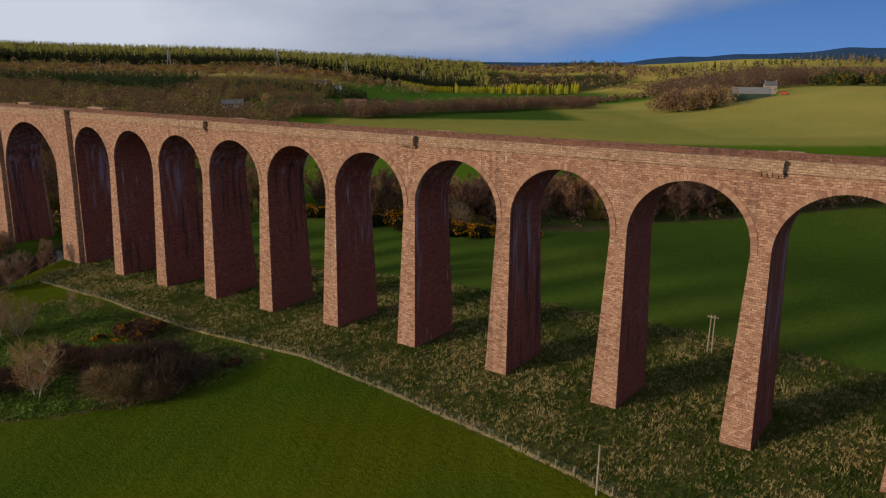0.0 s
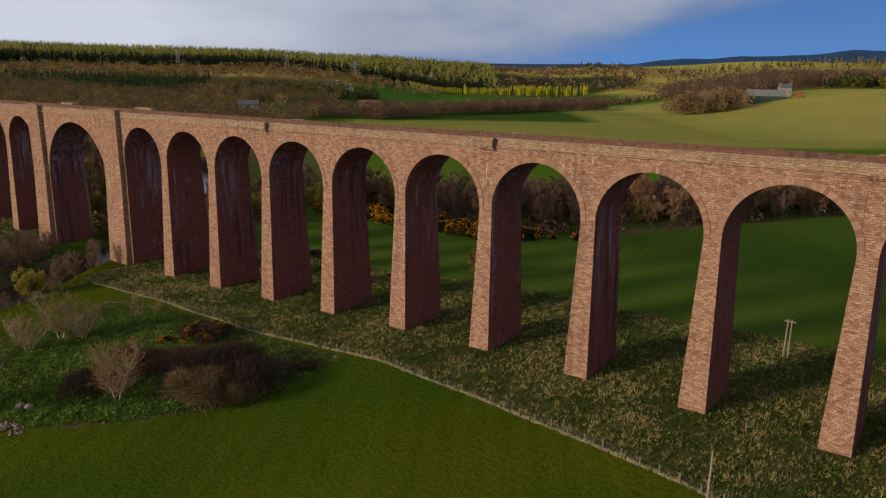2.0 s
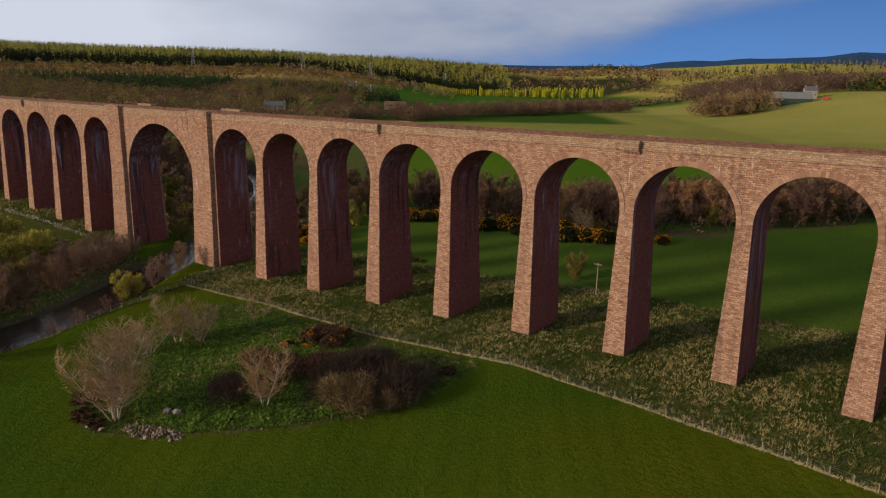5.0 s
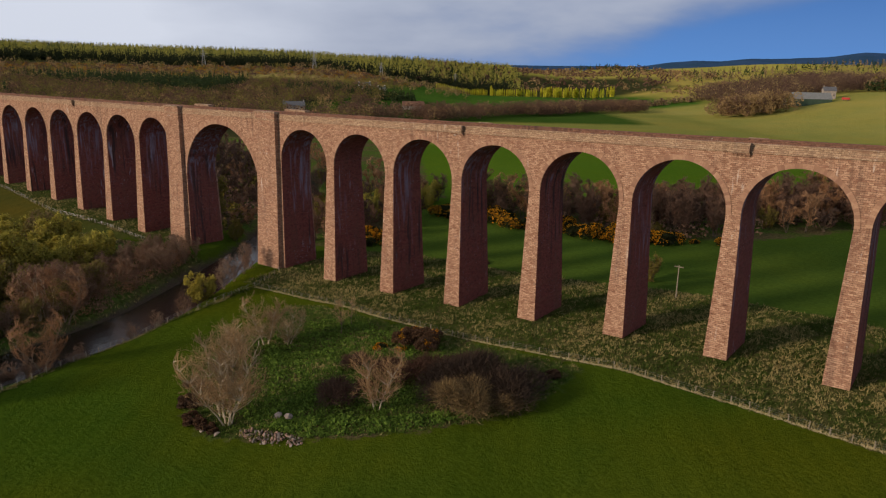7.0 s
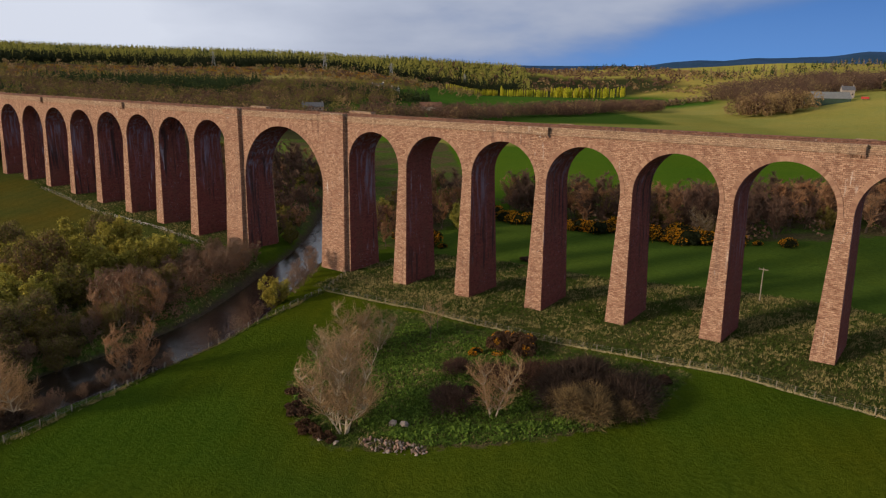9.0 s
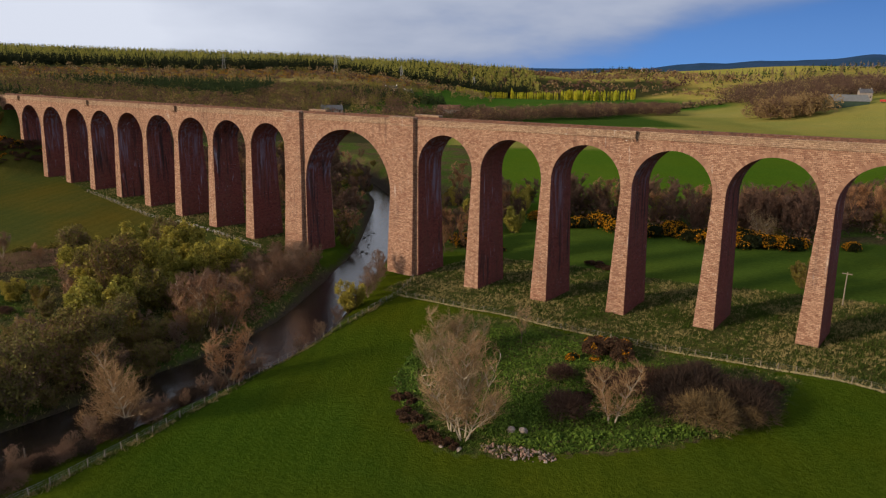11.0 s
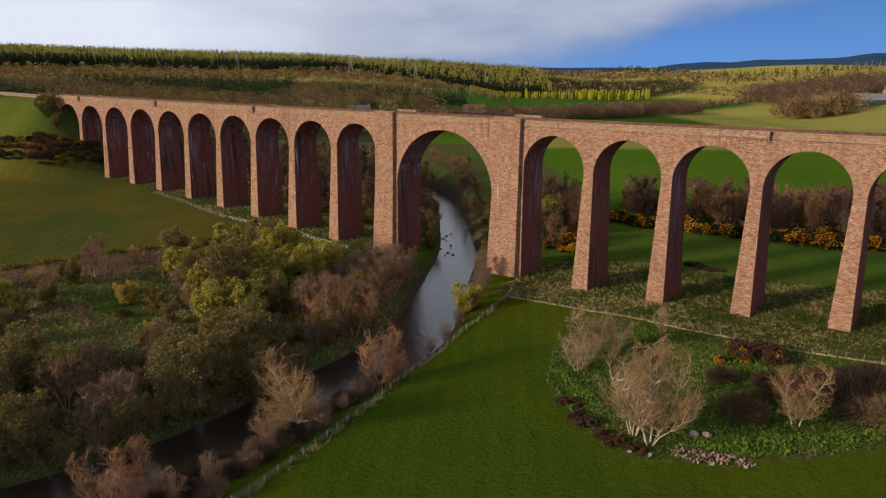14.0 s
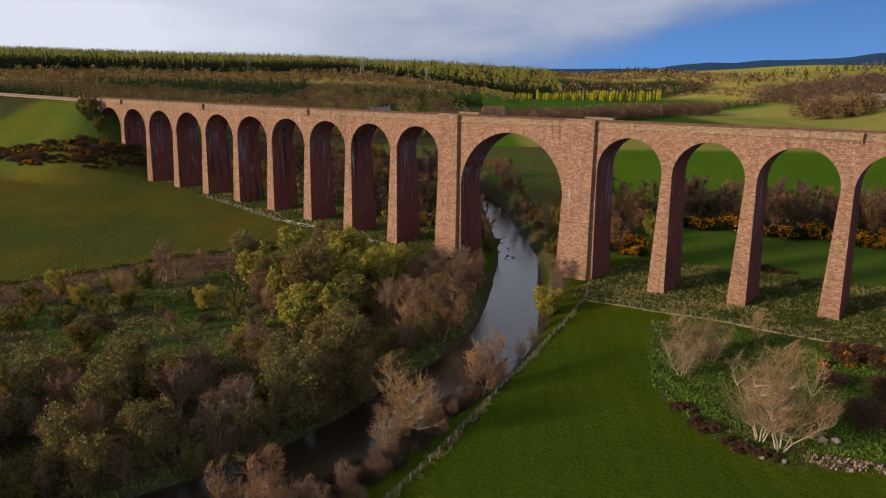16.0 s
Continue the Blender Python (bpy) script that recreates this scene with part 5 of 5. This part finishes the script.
SHOAL = rock_mesh(99, plain("wet dark river stone", (0.10, 0.085, 0.075), (0.05, 0.04, 0.035), 0.4, 2.0, 0.4))
i = 0
for x, y in scatter(34, [(-96, 92), (-36, 26), (-24, 8), (-36, 8), (-90, 74)], 2.2, off_river(-1, 7.5)):
    o = tagged(new("river_stone", SHOAL), "dark wet stone breaking the river's surface", "stone", "stones in the river")
    s = 0.25 + 0.35 * rng.random()
    o.location, o.scale, o.rotation_euler = (x, y, -2.55 + 0.08 * s), (s * 1.5, s, s), (0, 0, x * 3)


# ---- the far side of the valley ----
def far_wood(name, label, pts, high, wide, k, size, mats, cone=False, share=None):
    """Many trees of loose foliage: one object that nobody could count."""
    pts = np.asarray(pts)
    n = len(pts)
    h = high * (0.7 + 0.6 * rng.random(n))
    r = wide * (0.7 + 0.6 * rng.random(n))
    z0 = ground(pts[:, 0], pts[:, 1])
    if cone:
        t = rng.random((n, k)) ** 0.75
        g = rng.random((n, k)) * 6.283
        q = r[:, None] * (1.02 - t) * (0.45 + 0.55 * rng.random((n, k)))
        p = np.stack([pts[:, :1] + q * np.cos(g), pts[:, 1:] + q * np.sin(g), z0[:, None] + h[:, None] * (0.08 + 0.92 * t)], -1)
        s = size * (1.15 - 0.8 * t)
    else:
        d = unit(rng.normal(size=(n, k, 3)))
        f = 0.55 + 0.45 * rng.random((n, k)) ** 0.5
        p = np.stack([pts[:, :1] + d[..., 0] * r[:, None] * f, pts[:, 1:] + d[..., 1] * r[:, None] * f, z0[:, None] + h[:, None] * (0.54 + 0.45 * d[..., 2] * f)], -1)
        s = size * (0.6 + 0.8 * rng.random((n, k)))
    tri = flakes(rng, p.reshape(-1, 3), s.reshape(-1))
    slots = None
    if len(mats) > 1:
        which = (rng.random(n) > (share or 0.5)).astype(int)
        slots = np.repeat(which, k)
    return tagged(new(name, soup(name, tri, mats, slots)), label, "trees", kind="stuff")


def zone(n, u0, u1, v0, v1, keep=None):
    u = u0 + (u1 - u0) * rng.random(n)
    v = v0 + (v1 - v0) * rng.random(n)
    if keep is not None:
        ok = keep(u, v)
        u, v = u[ok], v[ok]
    return np.stack(from_uv(u, v), -1)


WOOD_BROWN = leafy("winter wood", (0.17, 0.108, 0.078), (0.075, 0.05, 0.04))
# lighter wood colour, with sunlight on the crowns painted in
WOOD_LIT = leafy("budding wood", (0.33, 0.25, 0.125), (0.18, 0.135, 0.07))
WOOD_GREEN = leafy("green-budding wood", (0.20, 0.19, 0.05), (0.095, 0.10, 0.03))

far_wood("winter_wood", "wide belt of bare brown woodland across the valley", zone(4800, 430, 930, -760, -40, lambda u, v: (v < -40 - 0.06 * (u - 430)) & ~((u > 690) & (u < 900) & (v > -640) & (v < -230) & (np.sin(u * 0.02 + v * 0.011) > -0.1)) & ~((u > 560) & (u < 700) & (v > -130))), 11, 5.0, 92, 0.72, [WOOD_BROWN, WOOD_GREEN], share=0.60)
far_wood("budding_trees", "scattered sunlit budding trees in the brown woods", zone(620, 440, 1000, -760, -45), 12, 5.0, 80, 0.8, [WOOD_LIT, WOOD_GREEN], share=0.5)
far_wood("hedgerow_wood", "thick strip of bare purple-brown trees along the fields", zone(3600, 540, 860, -70, 230, lambda u, v: np.abs(u - 575 - 1.05 * np.maximum(v, 0)) < 30 + 9 * np.sin(v * 0.07)), 11, 4.6, 120, 0.62, [WOOD_BROWN, WOOD_LIT], share=0.85)
far_wood("conifer_clump", "dark clump of conifers beside the fields", zone(240, 790, 840, -170, -25), 12, 3.4, 30, 1.8, [NEEDLE], True)
far_wood("conifer_plantation", "dark green conifer plantation among bare woods", zone(3600, 700, 910, -640, -230, lambda u, v: np.sin(u * 0.02 + v * 0.011) > -0.2), 15, 3.8, 30, 2.0, [NEEDLE], True)
far_wood("moor_scrub", "low orange gorse and scrub on the moor", zone(2000, 1040, 1230, -900, -30), 3.0, 4.0, 20, 1.3, [WOOD_BROWN, leafy("distant gorse in flower", (0.34, 0.19, 0.02), (0.20, 0.12, 0.02))], share=0.72)
far_wood("moor_birch", "scattered pale birches along the moor", zone(420, 960, 1260, -900, 40), 9, 4.5, 26, 1.6, [WOOD_LIT, WOOD_GREEN])
# sunlight on the ridge trees is put into a lighter needle colour
far_wood("conifer_forest", "sunlit conifer forest along the ridge", zone(8000, 1310, 1800, -1320, 150), 15, 4.2, 20, 2.7, [leafy("sun-toned conifer tops", (0.42, 0.40, 0.09), (0.20, 0.21, 0.05)), NEEDLE], True, 0.75)
# the forest front's shade is put into a darker needle colour
far_wood("conifer_edge", "dark front of the conifer forest above the moor", zone(4600, 1255, 1330, -1320, 120, lambda u, v: np.sin(v * 0.013) * 25 + u > 1275), 17, 4.2, 28, 2.5, [leafy("shade-toned conifer needles", (0.03, 0.045, 0.02), (0.014, 0.024, 0.011))], True)
far_wood("valley_wood", "far mixed woods beyond the poplars", zone(900, 1290, 2300, -40, 520), 10, 6.5, 18, 2.8, [WOOD_BROWN, WOOD_LIT], share=0.5)
far_wood("valley_conifers", "far dark conifer blocks beyond the fields", zone(700, 1500, 2300, -60, 500, lambda u, v: np.sin(u * 0.011) + np.sin(v * 0.017) > 0.3), 13, 5.0, 16, 3.2, [NEEDLE], True)
far_wood("field_hedge", "row of bare trees between the far fields", zone(130, 880, 900, 150, 330), 7, 4.0, 26, 1.5, [WOOD_BROWN, WOOD_LIT])
far_wood("hill_copse", "dense rounded bare copse on the hill pasture", zone(95, 640, 700, 258, 318), 17, 6.0, 260, 0.85, [WOOD_LIT, WOOD_BROWN], share=0.65)
far_wood("farm_wood", "bare purple-brown wood behind the farm", zone(2200, 745, 930, 315, 760), 16, 5.5, 100, 0.8, [WOOD_BROWN, WOOD_LIT], share=0.86)
far_wood("farm_pines", "dark green trees at the wood's edge above the farm", zone(60, 720, 760, 440, 560), 14, 5.0, 60, 1.8, [LEAF_OLIVE, NEEDLE])
far_wood("hilltop_pines", "open sunlit pines along the hilltop", zone(360, 1250, 1480, 430, 1100), 13, 4.0, 26, 2.3, [WOOD_LIT, NEEDLE], True, 0.6)
far_wood("hill_scrub", "pale scrub and gorse on the sunlit hillside", zone(420, 930, 1260, 330, 760), 3.5, 5.0, 14, 2.0, [WOOD_LIT, WOOD_GREEN], share=0.7)
far_wood("river_scrub", "brushwood filling the wood behind the meadow", fill(900, WOODLINE), 4.5, 2.6, 34, 0.7, [TWIG_BROWN, TWIG_DARK])
far_wood("river_scrub", "brushwood below the trees beyond the far arches", fill(900, BACK_LEFT, lambda x, y: line_distance(x, y, RIVER_LINE) > 9.5), 4.5, 2.8, 30, 0.8, [TWIG_BROWN, LEAF_OLIVE], share=0.7)
far_wood("bank_scrub", "brown undergrowth on the wooded river bank", fill(420, BANK, lambda x, y: line_distance(x, y, RIVER_LINE) > 8.0), 2.6, 1.8, 120, 0.24, [TWIG_BROWN, TWIG_DARK])
far_wood("bank_scrub", "brown undergrowth beneath the alders", fill(330, [(-14, -10), (-44, -6), (-42, -30), (-28, -52), (-8, -58), (-6, -44), (-16, -26)], lambda x, y: line_distance(x, y, RIVER_LINE) > 8.0), 2.8, 1.9, 120, 0.24, [TWIG_BROWN, TWIG_RUST], share=0.75)


def poplar_tree():
    ob = thing("poplar", "tall narrow poplar in bright yellow-green leaf", "tree", "row of poplars across the fields")
    n = 420
    t = rng.random(n)
    g = rng.random(n) * 6.283
    q = 2.6 * np.sin(np.clip(t * 0.92 + 0.08, 0, 1) * math.pi) ** 0.6 * (0.5 + 0.5 * rng.random(n))
    p = np.stack([q * np.cos(g), q * np.sin(g), 1.5 + 20.5 * t], -1)
    piece("crown", soup("crown", flakes(rng, p, 1.5 * (0.6 + 0.7 * rng.random(n))), [POPLAR]), ob)
    v, f = prisms([(np.array([0, 0, -0.5]), np.array([0, 0, 19.0]), 0.35, 0.05)], 6)
    piece("trunk", mesh_of("trunk", v, f, [BARK_DARK]), ob)
    return ob


poplar = poplar_tree()
for i in range(64):
    v = 84 + 3.2 * i
    if 158 < v < 166 or 236 < v < 244 or 268 < v < 274:
        continue
    x, y = from_uv(1212 + 8 * math.sin(i * 1.3), v)
    plant(poplar, x, y, (0.72 if v < 160 else 1.0) * (0.88 + 0.2 * random.random()))
for i in range(26):
    x, y = from_uv(1240 + 5 * math.sin(i * 2.1), -6 + 3.4 * i)
    plant(poplar, x, y, 0.55 + 0.12 * random.random())

WHITE = plain("white harled wall", (0.80, 0.79, 0.76), (0.66, 0.65, 0.62), 0.9, 0.6, 0.1)
GREYSTONE = plain("grey stone wall", (0.34, 0.30, 0.27), (0.22, 0.19, 0.17), 0.9, 0.8, 0.3)
SLATE = plain("grey slate roof", (0.13, 0.135, 0.15), (0.08, 0.082, 0.09), 0.6, 0.7, 0.2)
BARNROOF = plain("pale sheet-metal roof", (0.21, 0.22, 0.22), (0.15, 0.16, 0.16), 0.7, 0.5, 0.1)
GREENSHEET = plain("green sheet cladding", (0.05, 0.085, 0.06), (0.035, 0.06, 0.042), 0.6, 0.5, 0.1)
REDROOF = plain("brown tiled roof", (0.20, 0.10, 0.065), (0.12, 0.065, 0.045), 0.8, 0.5, 0.2)
GLASS = plain("dark window glass", (0.02, 0.022, 0.026), (0.03, 0.033, 0.038), 0.1, 0.5, 0.0)
REDPAINT = plain("red paint", (0.42, 0.03, 0.025), (0.30, 0.025, 0.02), 0.5, 0.6, 0.0)


def house(u, v, w, d, h, roof, wall, label, category, turn, chimney=True, windows=3):
    x, y = from_uv(u, v)
    ob = thing(category.replace(" ", "_"), label, category, loc=(x, y, ground_at(x, y)))
    ob.rotation_euler = (0, 0, turn)
    rise = d * 0.36
    v_, f_ = [], []
    for sx in (-w / 2, w / 2):
        v_ += [(sx, -d / 2, -1.5), (sx, d / 2, -1.5), (sx, d / 2, h), (sx, 0, h + rise - 0.05), (sx, -d / 2, h)]
    f_ = [(4, 3, 2, 1, 0), (5, 6, 7, 8, 9), (0, 5, 9, 4), (1, 2, 7, 6), (0, 1, 6, 5)]
    piece("wall", mesh_of("wall", v_, f_, [wall]), ob)
    e = 0.45
    for s in (-1, 1):
        v_ = [(-w / 2 - e, s * (d / 2 + e), h - e * 0.72), (w / 2 + e, s * (d / 2 + e), h - e * 0.72), (w / 2 + e, 0, h + rise), (-w / 2 - e, 0, h + rise)]
        v_ += [(a, b, c + 0.18) for a, b, c in v_]
        piece("roof", mesh_of("roof", v_, [(0, 1, 2, 3), (7, 6, 5, 4), (0, 4, 5, 1), (1, 5, 6, 2), (2, 6, 7, 3), (3, 7, 4, 0)], [roof]), ob)
    for i in range(windows):
        wx = -w / 2 + w * (i + 0.5) / windows
        piece("window", boxes("window", [(wx - 0.5, wx + 0.5, -d / 2 - 0.05, -d / 2 + 0.1, h * 0.42, h * 0.42 + 1.3)], [GLASS]), ob)
    if chimney:
        for sx in (-w / 2 + 0.6, w / 2 - 0.6):
            piece("chimney", boxes("chimney", [(sx - 0.45, sx + 0.45, -0.45, 0.45, h + rise - 0.6, h + rise + 1.3)], [wall]), ob)
    return ob


house(927, -92, 15, 8, 5.5, SLATE, WHITE, "white harled farmhouse with a slate roof among trees", "house", 0.6)
house(918, -70, 10, 7, 4.5, SLATE, WHITE, "small white cottage with a slate roof beside the farmhouse", "house", 0.2, windows=2)
house(640, -122, 18, 9, 4.2, SLATE, GREYSTONE, "low grey stone house half hidden by trees", "house", 0.9)
house(690, -20, 20, 10, 4.0, REDROOF, GREYSTONE, "low barn with a brown tiled roof by the wood", "barn", 0.75, False, 2)
house(690, 352, 34, 15, 5.5, BARNROOF, GREENSHEET, "long green farm shed with a pale metal roof", "barn", 0.55, False, 0)
house(705, 326, 18, 12, 4.5, BARNROOF, GREYSTONE, "low farm outbuilding with a pale roof", "barn", 0.55, False, 0)
house(712, 380, 11, 9, 8.5, SLATE, GREYSTONE, "tall grey stone farmhouse with chimneys", "house", 0.4)
house(1900, 480, 16, 9, 6, SLATE, WHITE, "tiny white cottage on the distant hillside", "house", 0.3)
x, y = from_uv(676, 378)
cart = thing("farm_trailer", "red farm trailer parked beside the shed", "trailer", loc=(x, y, ground_at(x, y) + 0.6))
piece("body", boxes("body", [(-3.2, 3.2, -1.3, 1.3, 0.4, 2.4)], [REDPAINT]), cart)
for sx in (-1.8, 1.8):
    for sy in (-1.2, 1.2):
        vv, ff = prisms([(np.array([sx, sy - 0.2, 0.1]), np.array([sx, sy + 0.2, 0.1]), 0.6, 0.6)], 10)
        piece("wheel", mesh_of("wheel", vv, ff + [tuple(range(10)), tuple(range(19, 9, -1))], [BARK_DARK]), cart)

STEEL = plain("galvanised lattice steel", (0.42, 0.43, 0.44), (0.32, 0.33, 0.34), 0.6, 0.5, 0.0, 0.5)


def pylon_tower():
    ob = thing("pylon", "grey steel lattice electricity pylon on the moor", "pylon", "line of pylons across the moor")
    h = 29.0
    half = lambda z: 3.0 * (1 - z / h) + 0.45
    levels = [0, 4.5, 8.5, 12, 15, 17.5, 20, 22.5, 25, 27, 29]
    corners = ((-1, -1), (1, -1), (1, 1), (-1, 1))
    for cx, cy in corners:
        segs = [(np.array([cx * half(-0.8), cy * half(-0.8), -0.8]), np.array([cx * half(h), cy * half(h), h]), 0.22, 0.22)]
        vv, ff = prisms(segs, 4)
        piece("leg", mesh_of("leg", vv, ff, [STEEL]), ob)
    segs = []
    for a, b in zip(levels[:-1], levels[1:]):
        for i in range(4):
            c, d = corners[i], corners[(i + 1) % 4]
            segs.append((np.array([c[0] * half(a), c[1] * half(a), a]), np.array([d[0] * half(b), d[1] * half(b), b]), 0.11, 0.11))
            segs.append((np.array([d[0] * half(a), d[1] * half(a), a]), np.array([c[0] * half(b), c[1] * half(b), b]), 0.11, 0.11))
    vv, ff = prisms(segs, 3)
    piece("bracing", mesh_of("bracing", vv, ff, [STEEL]), ob)["kind"] = "stuff"
    for z, w in ((18.0, 5.5), (22.0, 6.5), (26.0, 5.0)):
        vv, ff = prisms([(np.array([-w, 0, z]), np.array([w, 0, z]), 0.2, 0.2), (np.array([-w, 0, z]), np.array([0, 0, z + 1.6]), 0.14, 0.14), (np.array([w, 0, z]), np.array([0, 0, z + 1.6]), 0.14, 0.14)], 4)
        piece("crossarm", mesh_of("crossarm", vv, ff, [STEEL]), ob)
    return ob


pylon = pylon_tower()
for u, v, s in ((1165, -197, 1.0), (1240, -395, 0.95), (1230, -98, 0.85), (1330, 26, 0.85)):
    x, y = from_uv(u, v)
    plant(pylon, x, y, s, 0.9)
